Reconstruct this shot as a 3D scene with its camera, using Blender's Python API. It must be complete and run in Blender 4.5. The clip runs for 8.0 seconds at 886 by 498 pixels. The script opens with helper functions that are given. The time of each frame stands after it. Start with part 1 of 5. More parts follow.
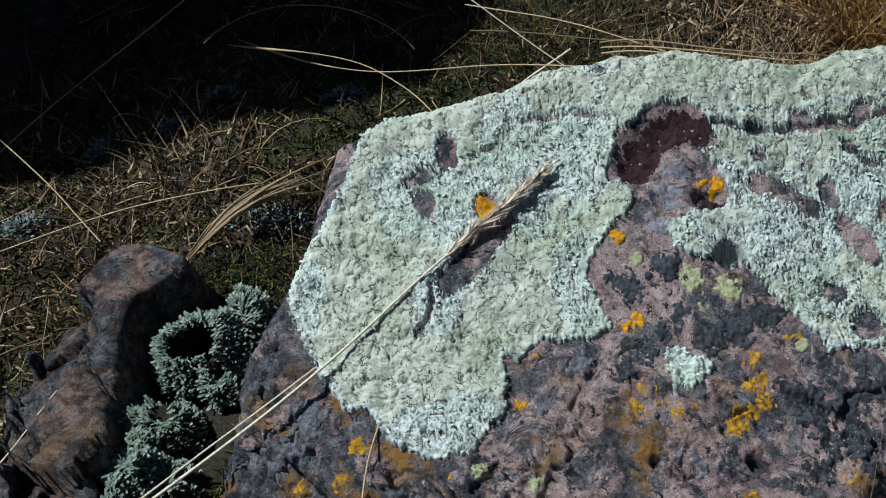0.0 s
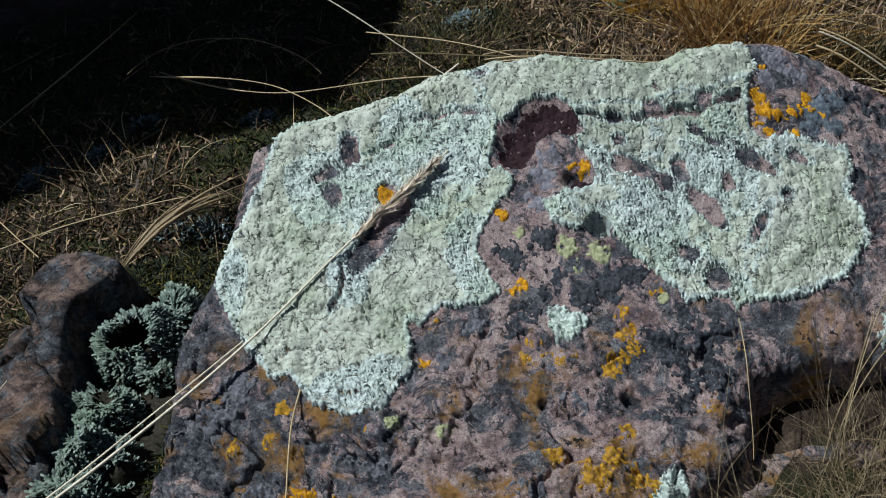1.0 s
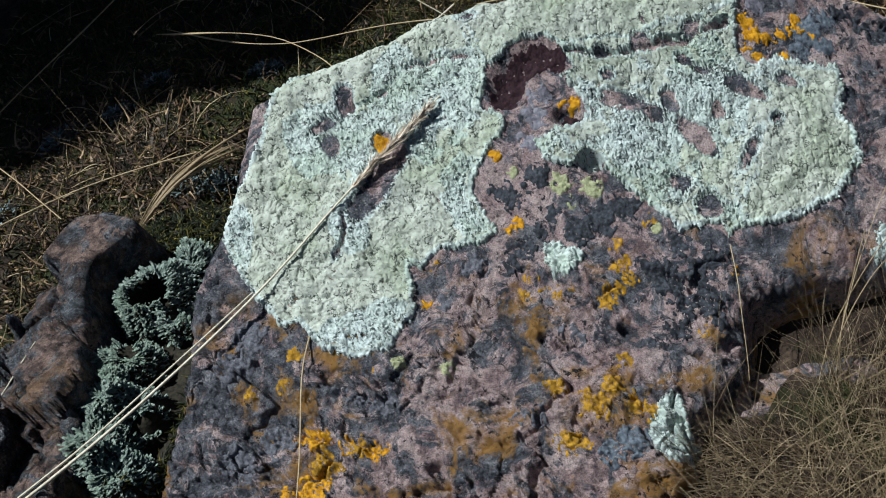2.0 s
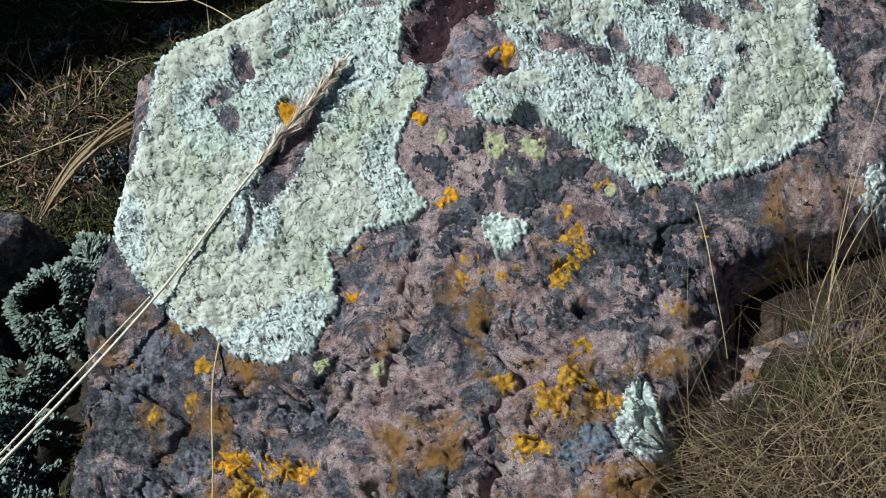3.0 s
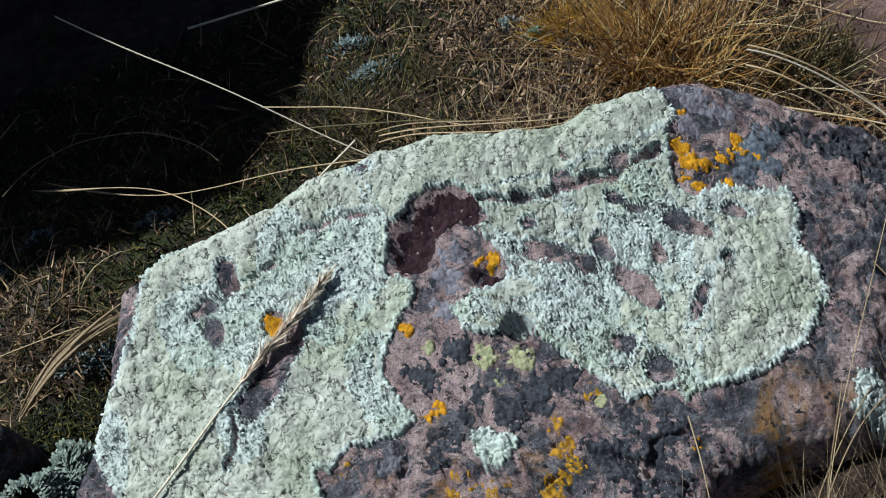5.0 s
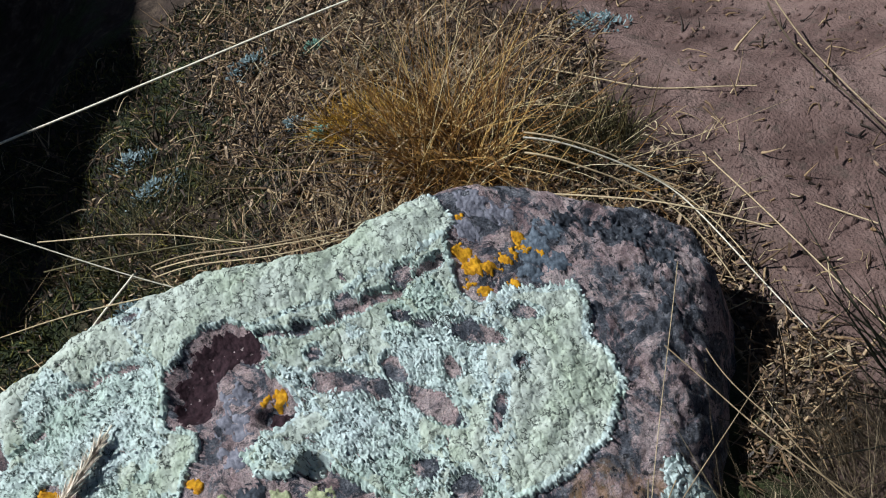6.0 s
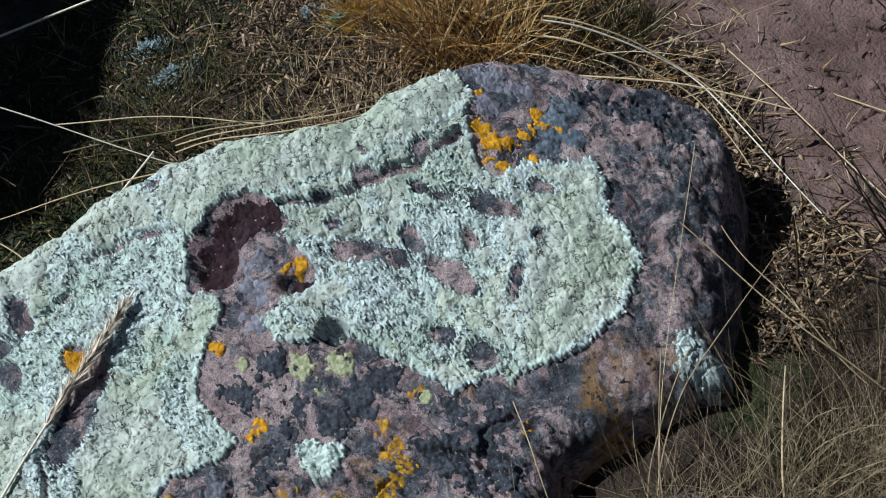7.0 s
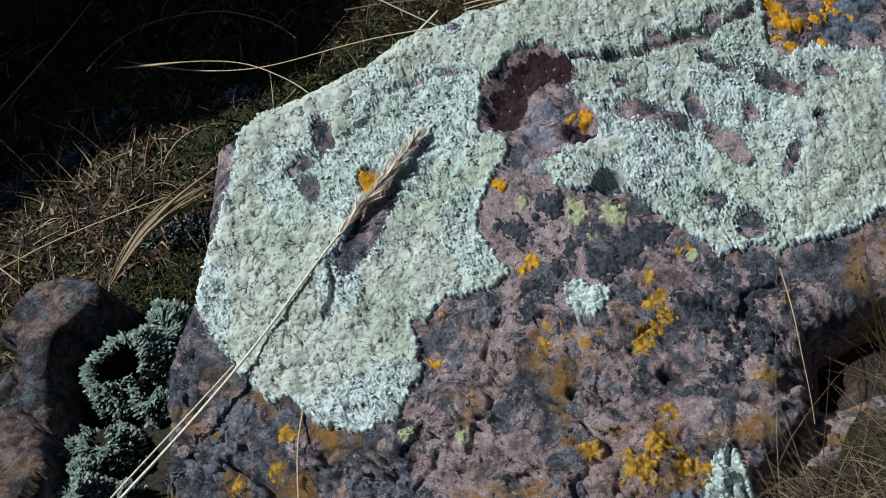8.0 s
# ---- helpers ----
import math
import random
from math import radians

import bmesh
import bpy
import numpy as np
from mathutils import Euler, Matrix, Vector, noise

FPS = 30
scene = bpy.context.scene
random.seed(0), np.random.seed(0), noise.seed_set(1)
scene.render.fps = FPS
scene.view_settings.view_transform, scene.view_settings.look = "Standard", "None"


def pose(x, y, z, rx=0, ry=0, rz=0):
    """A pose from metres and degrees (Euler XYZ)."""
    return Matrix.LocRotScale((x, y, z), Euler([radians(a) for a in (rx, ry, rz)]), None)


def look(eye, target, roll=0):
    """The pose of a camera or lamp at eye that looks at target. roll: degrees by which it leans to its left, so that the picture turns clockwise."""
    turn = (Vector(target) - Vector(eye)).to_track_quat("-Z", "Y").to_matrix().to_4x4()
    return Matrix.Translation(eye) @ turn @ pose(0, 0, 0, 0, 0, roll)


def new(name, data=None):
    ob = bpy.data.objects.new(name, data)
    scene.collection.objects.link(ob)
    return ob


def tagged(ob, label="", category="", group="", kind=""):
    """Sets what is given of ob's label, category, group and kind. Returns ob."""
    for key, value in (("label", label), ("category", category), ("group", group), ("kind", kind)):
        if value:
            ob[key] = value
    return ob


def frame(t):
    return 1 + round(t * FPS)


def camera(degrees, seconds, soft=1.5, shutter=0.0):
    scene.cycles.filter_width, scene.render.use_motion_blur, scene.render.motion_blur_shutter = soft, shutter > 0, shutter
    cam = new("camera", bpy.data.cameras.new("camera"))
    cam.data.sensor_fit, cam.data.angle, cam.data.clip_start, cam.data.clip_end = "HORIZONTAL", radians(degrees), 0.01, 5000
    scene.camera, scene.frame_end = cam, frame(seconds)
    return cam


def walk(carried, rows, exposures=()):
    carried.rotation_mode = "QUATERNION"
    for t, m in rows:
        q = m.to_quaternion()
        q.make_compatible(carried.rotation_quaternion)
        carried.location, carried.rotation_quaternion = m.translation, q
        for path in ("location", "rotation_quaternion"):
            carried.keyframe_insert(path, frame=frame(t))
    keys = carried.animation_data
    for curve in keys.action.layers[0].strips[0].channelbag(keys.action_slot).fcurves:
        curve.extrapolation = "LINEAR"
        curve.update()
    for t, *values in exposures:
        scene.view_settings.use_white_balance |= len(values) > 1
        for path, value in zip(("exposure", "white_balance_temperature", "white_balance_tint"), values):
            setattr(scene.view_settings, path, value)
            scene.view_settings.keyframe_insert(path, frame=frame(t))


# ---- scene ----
cam = camera(43.4, 8.0, soft=1.1)
PATH = [
    (0, (0.033, -0.097, 0.518), (-0.302, 1.217, -0.952), -18.6),
    (0.5, (0.042, -0.146, 0.537), (-0.227, 1.193, -0.923), -18.0),
    (1, (0.049, -0.176, 0.546), (-0.141, 1.204, -0.889), -16.8),
    (1.3, (0.049, -0.176, 0.545), (-0.142, 1.205, -0.889), -16.8),
    (1.5, (0.054, -0.205, 0.563), (-0.156, 1.104, -0.934), -18.9),
    (1.7, (0.068, -0.198, 0.566), (-0.19, 1.101, -0.933), -21.6),
    (2.8, (0.093, -0.133, 0.51), (-0.224, 1.071, -1.055), -28.4),
    (3, (0.101, -0.117, 0.5), (-0.208, 1.078, -1.073), -29.1),
    (3.5, (0.099, -0.103, 0.509), (-0.179, 1.157, -1.019), -27.2),
    (4, (0.095, -0.101, 0.517), (-0.183, 1.221, -0.958), -26.0),
    (4.2, (0.101, -0.097, 0.514), (-0.16, 1.235, -0.954), -25.5),
    (5.3, (0.12, -0.073, 0.522), (-0.045, 1.291, -0.931), -26.3),
    (5.5, (0.131, -0.064, 0.522), (0.027, 1.294, -0.943), -26.1),
    (6, (0.156, -0.052, 0.515), (0.224, 1.305, -0.952), -24.3),
    (6.5, (0.161, -0.053, 0.504), (0.297, 1.248, -1.008), -23.4),
    (7, (0.14, -0.071, 0.505), (0.137, 1.202, -1.037), -25.7),
    (7.5, (0.105, -0.102, 0.525), (-0.067, 1.2, -0.983), -28.1),
    (8, (0.075, -0.109, 0.515), (-0.236, 1.165, -0.995), -29.0),
]
walk(cam, [(t, look(eye, target, roll)) for t, eye, target, roll in PATH], exposures=[(t, e, k, tint) for t, e, k, tint in ((0.0, 0.20, 5760, 2.6), (0.5, 0.16, 5780, 2.8), (1.0, 0.17, 5780, 2.8), (1.5, 0.23, 5780, 3.0), (3.0, 0.49, 5850, 4.0), (4.0, 0.37, 5800, 4.5), (5.5, 0.36, 5780, 4.4), (6.5, 0.54, 5550, 4.0), (7.0, 0.35, 5500, 3.2), (8.0, 0.23, 5700, 3.8))])

# ---- light ----
SUN_TO = Vector((-0.41, 0.19, 0.89)).normalized()      # towards the sun
world = bpy.data.worlds.new("sky")
scene.world = world
world.use_nodes = True
sky = world.node_tree.nodes.new("ShaderNodeTexSky")
sky.sky_type, sky.sun_disc = "NISHITA", False
sky.sun_elevation = math.asin(SUN_TO.z)
sky.sun_rotation = math.atan2(SUN_TO.x, SUN_TO.y)
back = world.node_tree.nodes["Background"]
back.inputs["Strength"].default_value = 0.022
world.node_tree.links.new(sky.outputs["Color"], back.inputs["Color"])
sun_data = bpy.data.lights.new("sun", "SUN")
sun_data.energy, sun_data.angle, sun_data.color = 5.0, radians(0.5), (1.0, 0.97, 0.92)
sun = new("sun", sun_data)
sun.matrix_world = look(SUN_TO * 5, (0, 0, 0))


# ---- materials ----
def material(name, rough=0.9, spec=0.2):
    """A node material with its principled shader and a few makers of nodes."""
    m = bpy.data.materials.new(name)
    m.use_nodes = True
    t = m.node_tree
    b = t.nodes["Principled BSDF"]
    b.inputs["Roughness"].default_value = rough
    b.inputs["Specular IOR Level"].default_value = spec
    co = t.nodes.new("ShaderNodeTexCoord").outputs["Object"]
    return m, t, b, co


def link(t, a, b):
    t.links.new(a, b)


def fnoise(t, co, scale, detail=6.0, rough=0.6, warp=0.0, stretch=None):
    if stretch:
        mp = t.nodes.new("ShaderNodeMapping")
        mp.inputs["Rotation"].default_value = (0, 0, radians(stretch[0]))
        mp.inputs["Scale"].default_value = stretch[1]
        link(t, co, mp.inputs["Vector"])
        co = mp.outputs["Vector"]
    n = t.nodes.new("ShaderNodeTexNoise")
    n.inputs["Scale"].default_value, n.inputs["Detail"].default_value = scale, detail
    n.inputs["Roughness"].default_value, n.inputs["Distortion"].default_value = rough, warp
    link(t, co, n.inputs["Vector"])
    return n.outputs["Fac"]


def cells(t, co, scale, feature="F1", out="Distance"):
    n = t.nodes.new("ShaderNodeTexVoronoi")
    n.feature = feature
    n.inputs["Scale"].default_value = scale
    link(t, co, n.inputs["Vector"])
    return n.outputs[out]


def ramp(t, fac, stops, mode="LINEAR"):
    r = t.nodes.new("ShaderNodeValToRGB")
    r.color_ramp.interpolation = mode
    while len(r.color_ramp.elements) < len(stops):
        r.color_ramp.elements.new(0.5)
    for e, (p, c) in zip(r.color_ramp.elements, stops):
        e.position = p
        e.color = (c, c, c, 1) if isinstance(c, (int, float)) else (*c, 1)
    link(t, fac, r.inputs["Fac"])
    return r.outputs["Color"]


def mixed(t, fac, a, b, mode="MIX"):
    n = t.nodes.new("ShaderNodeMix")
    n.data_type, n.blend_type = "RGBA", mode
    for sock, v in ((n.inputs["Factor"], fac), (n.inputs["A"], a), (n.inputs["B"], b)):
        if isinstance(v, (int, float)):
            sock.default_value = v
        elif isinstance(v, tuple):
            sock.default_value = (*v, 1)
        else:
            link(t, v, sock)
    return n.outputs["Result"]


def bump(t, b, height, strength, distance):
    n = t.nodes.new("ShaderNodeBump")
    n.inputs["Strength"].default_value, n.inputs["Distance"].default_value = strength, distance
    link(t, height, n.inputs["Height"])
    link(t, n.outputs["Normal"], b.inputs["Normal"])


def maths(t, kind, *values):
    n = t.nodes.new("ShaderNodeMath")
    n.operation = kind
    for sock, v in zip(n.inputs, values):
        if isinstance(v, (int, float)):
            sock.default_value = v
        else:
            link(t, v, sock)
    return n.outputs["Value"]


def warped(t, co, scale, amount):
    """Coordinates shaken by noise."""
    n = t.nodes.new("ShaderNodeTexNoise")
    n.inputs["Scale"].default_value = scale
    link(t, co, n.inputs["Vector"])
    v = t.nodes.new("ShaderNodeVectorMath")
    v.operation = "MULTIPLY_ADD"
    link(t, n.outputs["Color"], v.inputs[0])
    v.inputs[1].default_value = (amount, amount, amount)
    link(t, co, v.inputs[2])
    return v.outputs["Vector"]


def island(t):
    return t.nodes.new("ShaderNodeNewGeometry").outputs["Random Per Island"]


def rock_material(name, pinks, greys, cover, ochres=0.9):
    """Weathered rock: bare stone, slate-coloured crusts whose cover is (noise threshold, two slopes that add darker
    slate along x), black specks and ochre stains.
    """
    m, t, b, co = material(name, 0.85, 0.25)
    stone = ramp(t, fnoise(t, co, 62, 9, 0.70, 0.4), [(0.36, pinks[0]), (0.46, pinks[1]), (0.60, pinks[2])])
    stone = mixed(t, 1.0, stone, ramp(t, fnoise(t, co, 300, 8, 0.78), [(0.34, (0.40, 0.37, 0.40)), (0.50, (0.95, 0.93, 0.95)), (0.66, (1.18, 1.16, 1.14))]), "MULTIPLY")
    stone = mixed(t, 1.0, stone, ramp(t, fnoise(t, co, 1300, 3, 0.7), [(0.34, (0.45, 0.43, 0.45)), (0.50, (1.0, 1.0, 1.0)), (0.66, (1.35, 1.33, 1.32))]), "MULTIPLY")
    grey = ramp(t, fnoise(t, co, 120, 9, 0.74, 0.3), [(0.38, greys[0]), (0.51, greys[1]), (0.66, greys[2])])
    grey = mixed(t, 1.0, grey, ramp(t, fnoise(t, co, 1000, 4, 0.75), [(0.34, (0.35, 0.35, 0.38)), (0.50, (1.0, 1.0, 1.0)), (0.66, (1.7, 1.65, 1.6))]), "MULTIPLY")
    # more of the darker slate towards both ends of x
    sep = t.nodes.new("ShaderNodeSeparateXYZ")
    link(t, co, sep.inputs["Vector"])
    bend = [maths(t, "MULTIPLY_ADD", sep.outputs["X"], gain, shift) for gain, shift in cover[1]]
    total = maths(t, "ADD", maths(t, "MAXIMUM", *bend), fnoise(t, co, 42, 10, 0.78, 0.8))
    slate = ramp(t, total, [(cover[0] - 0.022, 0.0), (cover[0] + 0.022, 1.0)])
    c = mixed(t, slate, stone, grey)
    ochre = ramp(t, fnoise(t, co, 27, 8, 0.72, 0.6), [(0.525, 0.0), (0.61, ochres)])
    lower = ramp(t, maths(t, "ADD", sep.outputs["Y"], 0.5), [(0.50, 1.0), (0.55, 0.0)])
    c = mixed(t, mixed(t, 1.0, ochre, lower, "MULTIPLY"), c, (0.38, 0.195, 0.040))
    black = ramp(t, fnoise(t, co, 210, 7, 0.72, 0.2), [(0.565, 0.0), (0.60, 1.0)])
    where = ramp(t, fnoise(t, co, 33, 5, 0.65, 0.3), [(0.42, 0.45), (0.54, 1.0)])
    c = mixed(t, mixed(t, 1.0, black, where, "MULTIPLY"), c, (0.020, 0.019, 0.023))
    pale = ramp(t, cells(t, co, 420), [(0.0, 1.0), (0.14, 1.0), (0.26, 0.0)])
    some = ramp(t, fnoise(t, co, 45, 4, 0.6), [(0.54, 0.0), (0.62, 0.7)])
    c = mixed(t, mixed(t, 1.0, pale, some, "MULTIPLY"), c, (0.42, 0.43, 0.42))
    link(t, c, b.inputs["Base Color"])
    pits = ramp(t, cells(t, warped(t, co, 90, 0.012), 260), [(0.0, 0.0), (0.30, 0.5), (0.55, 1.0)])
    h = mixed(t, 0.4, fnoise(t, co, 260, 10, 0.85, 0.8), mixed(t, 0.40, fnoise(t, co, 1100, 4, 0.8), pits))
    bump(t, b, h, 1.0, 0.0075)
    return m


def lichen_material(name, low, mid, high):
    m, t, b, co = material(name, 0.95, 0.1)
    body = ramp(t, fnoise(t, co, 260, 8, 0.72), [(0.38, low), (0.5, mid), (0.62, high)])
    broad = ramp(t, fnoise(t, co, 28, 4, 0.6), [(0.38, (0.84, 0.87, 0.79)), (0.5, (0.97, 0.97, 0.95)), (0.64, (1.03, 1.02, 1.04))])
    c = mixed(t, 1.0, body, broad, "MULTIPLY")
    wide = ramp(t, cells(t, warped(t, co, 220, 0.010), 200, "DISTANCE_TO_EDGE"), [(0.0, 1.0), (0.032, 1.0), (0.065, 0.0)])
    torn = ramp(t, fnoise(t, co, 170, 4, 0.6), [(0.54, 0.0), (0.58, 1.0)])
    thin = ramp(t, cells(t, warped(t, co, 400, 0.005), 420, "DISTANCE_TO_EDGE"), [(0.0, 1.0), (0.04, 0.9), (0.10, 0.0)])
    here = ramp(t, fnoise(t, co, 310, 4, 0.6), [(0.555, 0.0), (0.60, 0.8)])
    crack = mixed(t, 1.0, mixed(t, 1.0, wide, torn, "MULTIPLY"), mixed(t, 1.0, thin, here, "MULTIPLY"), "LIGHTEN")
    c = mixed(t, crack, c, (0.075, 0.080, 0.070))
    own = ramp(t, island(t), [(0.0, (0.84, 0.86, 0.86)), (0.5, (0.95, 0.95, 0.94)), (1.0, (1.05, 1.05, 1.04))])
    c = mixed(t, 1.0, c, own, "MULTIPLY")
    link(t, c, b.inputs["Base Color"])
    bump(t, b, mixed(t, crack, mixed(t, 0.2, fnoise(t, co, 480, 8, 0.78, 0.8), cells(t, co, 620)), (0.0, 0.0, 0.0)), 1.0, 0.0007)
    return m


def crust_material(name, low, high, fine=900, detail=5, rough=0.65):
    m, t, b, co = material(name, 0.9, 0.15)
    link(t, ramp(t, fnoise(t, co, 420, detail, rough), [(0.32, low), (0.62, high)]), b.inputs["Base Color"])
    bump(t, b, fnoise(t, co, fine, 4, 0.6), 0.8, 0.0007)
    return m


def straw_material(name, stops, rough=0.6, grain=500):
    m, t, b, co = material(name, rough, 0.3)
    c = ramp(t, island(t), stops)
    c = mixed(t, 1.0, c, ramp(t, fnoise(t, co, grain, 3, 0.6), [(0.3, (0.6, 0.56, 0.5)), (0.65, (1.0, 1.0, 1.0))]), "MULTIPLY")
    link(t, c, b.inputs["Base Color"])
    return m


def ground_material():
    m, t, b, co = material("earth_and_humus", 0.95, 0.15)
    # humus near black, so part of the deep shade is in its colour
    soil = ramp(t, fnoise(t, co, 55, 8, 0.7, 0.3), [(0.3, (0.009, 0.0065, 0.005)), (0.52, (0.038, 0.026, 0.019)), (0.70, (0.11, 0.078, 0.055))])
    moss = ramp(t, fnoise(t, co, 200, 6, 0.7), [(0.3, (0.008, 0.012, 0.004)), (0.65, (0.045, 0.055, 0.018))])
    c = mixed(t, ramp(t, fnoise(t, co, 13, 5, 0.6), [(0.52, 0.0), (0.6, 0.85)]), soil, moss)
    red = ramp(t, fnoise(t, co, 16, 10, 0.68, 0.3), [(0.30, (0.054, 0.032, 0.027)), (0.48, (0.124, 0.077, 0.066)), (0.68, (0.205, 0.137, 0.118))])
    sep = t.nodes.new("ShaderNodeSeparateXYZ")
    link(t, co, sep.inputs["Vector"])
    side = t.nodes.new("ShaderNodeMath")
    side.operation = "MULTIPLY_ADD"
    link(t, fnoise(t, co, 12, 5, 0.6), side.inputs[0])
    side.inputs[1].default_value = 0.16
    link(t, sep.outputs["X"], side.inputs[2])
    red = mixed(t, ramp(t, fnoise(t, co, 60, 7, 0.7, 0.3), [(0.54, 0.0), (0.64, 0.7)]), red, (0.075, 0.055, 0.045))
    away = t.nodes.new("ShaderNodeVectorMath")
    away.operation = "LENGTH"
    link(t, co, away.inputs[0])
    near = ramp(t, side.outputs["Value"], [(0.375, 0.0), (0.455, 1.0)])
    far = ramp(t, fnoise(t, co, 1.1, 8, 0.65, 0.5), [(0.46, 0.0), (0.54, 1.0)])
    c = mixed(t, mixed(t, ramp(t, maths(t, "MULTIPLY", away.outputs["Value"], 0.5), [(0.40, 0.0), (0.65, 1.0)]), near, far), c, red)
    link(t, c, b.inputs["Base Color"])
    bump(t, b, mixed(t, 0.4, fnoise(t, co, 110, 8, 0.62), fnoise(t, co, 500, 3, 0.55)), 1.0, 0.006)
    return m


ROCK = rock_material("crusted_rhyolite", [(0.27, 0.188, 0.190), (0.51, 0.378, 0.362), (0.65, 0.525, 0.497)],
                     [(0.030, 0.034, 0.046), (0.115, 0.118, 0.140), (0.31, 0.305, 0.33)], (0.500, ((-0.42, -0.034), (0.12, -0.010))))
DARK_ROCK = rock_material("dark_crusted_rock", [(0.014, 0.010, 0.009), (0.098, 0.069, 0.059), (0.34, 0.240, 0.195)],
                          [(0.012, 0.013, 0.017), (0.080, 0.088, 0.102), (0.27, 0.280, 0.300)], (0.50, ((0.0, 0.0), (0.0, 0.0))), 0.25)
LICHEN = lichen_material("grey_green_thallus", (0.362, 0.385, 0.330), (0.442, 0.470, 0.407), (0.517, 0.547, 0.486))
RIM = lichen_material("pale_lobe_margins", (0.378, 0.436, 0.412), (0.485, 0.546, 0.523), (0.578, 0.640, 0.622))
# blue-green lichen, its colour darkened for the shaded crevice
SHADED_LICHEN = lichen_material("shaded_blue_green_thallus", (0.070, 0.096, 0.080), (0.165, 0.208, 0.178), (0.325, 0.380, 0.330))
ORANGE = crust_material("orange_crust", (0.26, 0.105, 0.006), (0.54, 0.275, 0.012))
OCHRE = crust_material("ochre_crust", (0.15, 0.080, 0.014), (0.41, 0.225, 0.020))
INK = crust_material("blue_black_crust", (0.014, 0.016, 0.022), (0.150, 0.150, 0.172), 700, 8, 0.8)
SLATE = crust_material("slate_blue_crust", (0.050, 0.062, 0.080), (0.130, 0.150, 0.178))
COAL = crust_material("blue_black_lumpy_crust", (0.006, 0.007, 0.010), (0.060, 0.064, 0.076), 700, 7, 0.75)
LILAC = crust_material("grey_lilac_crust", (0.085, 0.083, 0.105), (0.22, 0.210, 0.240), 700, 8, 0.75)
YELLOWGREEN = crust_material("yellow_green_crust", (0.16, 0.165, 0.085), (0.36, 0.37, 0.22))
EARTH = ground_material()
# crevice soil, near black so the shade between lobes is in its colour
SHADED_HUMUS = crust_material("shaded_black_humus", (0.006, 0.005, 0.004), (0.030, 0.026, 0.018), 600)
STRAW = straw_material("bleached_straw", [(0.0, (0.22, 0.15, 0.08)), (0.4, (0.40, 0.29, 0.16)), (1.0, (0.62, 0.52, 0.34))])
PALE_STRAW = straw_material("pale_stalk", [(0.0, (0.62, 0.56, 0.43)), (1.0, (0.72, 0.67, 0.55))])
GOLD = straw_material("golden_grass", [(0.0, (0.06, 0.028, 0.010)), (0.35, (0.23, 0.108, 0.024)), (0.65, (0.41, 0.225, 0.055)), (0.86, (0.47, 0.32, 0.12)), (1.0, (0.60, 0.49, 0.28))])
TAN = straw_material("tan_grass", [(0.0, (0.10, 0.07, 0.04)), (0.5, (0.26, 0.19, 0.11)), (1.0, (0.44, 0.35, 0.22))])
FAWN = straw_material("fawn_grass", [(0.0, (0.13, 0.095, 0.055)), (0.5, (0.30, 0.225, 0.135)), (1.0, (0.46, 0.37, 0.24))])
# dark brown: shade in the cushion's colour, and weathered straw
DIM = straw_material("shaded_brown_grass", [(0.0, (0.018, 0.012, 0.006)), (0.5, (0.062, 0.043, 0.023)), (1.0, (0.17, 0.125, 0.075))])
OLIVE = straw_material("olive_grass", [(0.0, (0.018, 0.017, 0.007)), (0.55, (0.085, 0.070, 0.026)), (1.0, (0.26, 0.21, 0.09))])
YELLOW = straw_material("yellow_grass", [(0.0, (0.26, 0.135, 0.016)), (0.6, (0.54, 0.31, 0.036)), (1.0, (0.62, 0.44, 0.10))])
TEAL = straw_material("blue_green_leaf", [(0.0, (0.02, 0.05, 0.035)), (0.6, (0.06, 0.14, 0.10)), (1.0, (0.14, 0.24, 0.19))])
CHIP = straw_material("grey_brown_chips", [(0.0, (0.015, 0.010, 0.007)), (0.5, (0.095, 0.058, 0.036)), (0.85, (0.25, 0.165, 0.105)), (1.0, (0.40, 0.30, 0.20))])
RUSH = straw_material("dark_rush", [(0.0, (0.012, 0.013, 0.008)), (0.6, (0.04, 0.04, 0.022)), (1.0, (0.12, 0.11, 0.06))])
MOSS = straw_material("moss_leaf", [(0.0, (0.006, 0.010, 0.003)), (0.55, (0.017, 0.025, 0.007)), (0.82, (0.072, 0.072, 0.012)), (1.0, (0.20, 0.165, 0.030))])
LITTER = straw_material("brown_litter", [(0.0, (0.012, 0.008, 0.006)), (0.42, (0.070, 0.042, 0.024)), (0.75, (0.24, 0.150, 0.078)), (1.0, (0.44, 0.32, 0.19))])
HOAR = straw_material("blue_grey_fruticose", [(0.0, (0.03, 0.05, 0.055)), (0.6, (0.095, 0.14, 0.15)), (1.0, (0.24, 0.30, 0.32))])
SEED = straw_material("seed_husk", [(0.0, (0.50, 0.39, 0.29)), (0.5, (0.68, 0.57, 0.45)), (1.0, (0.80, 0.72, 0.61))])

# ---- numeric tools ----
RNG = np.random.default_rng(7)


def lattice(ix, iy, seed):
    h = np.sin(ix * 127.1 + iy * 311.7 + seed * 74.7) * 43758.5453
    return h - np.floor(h)


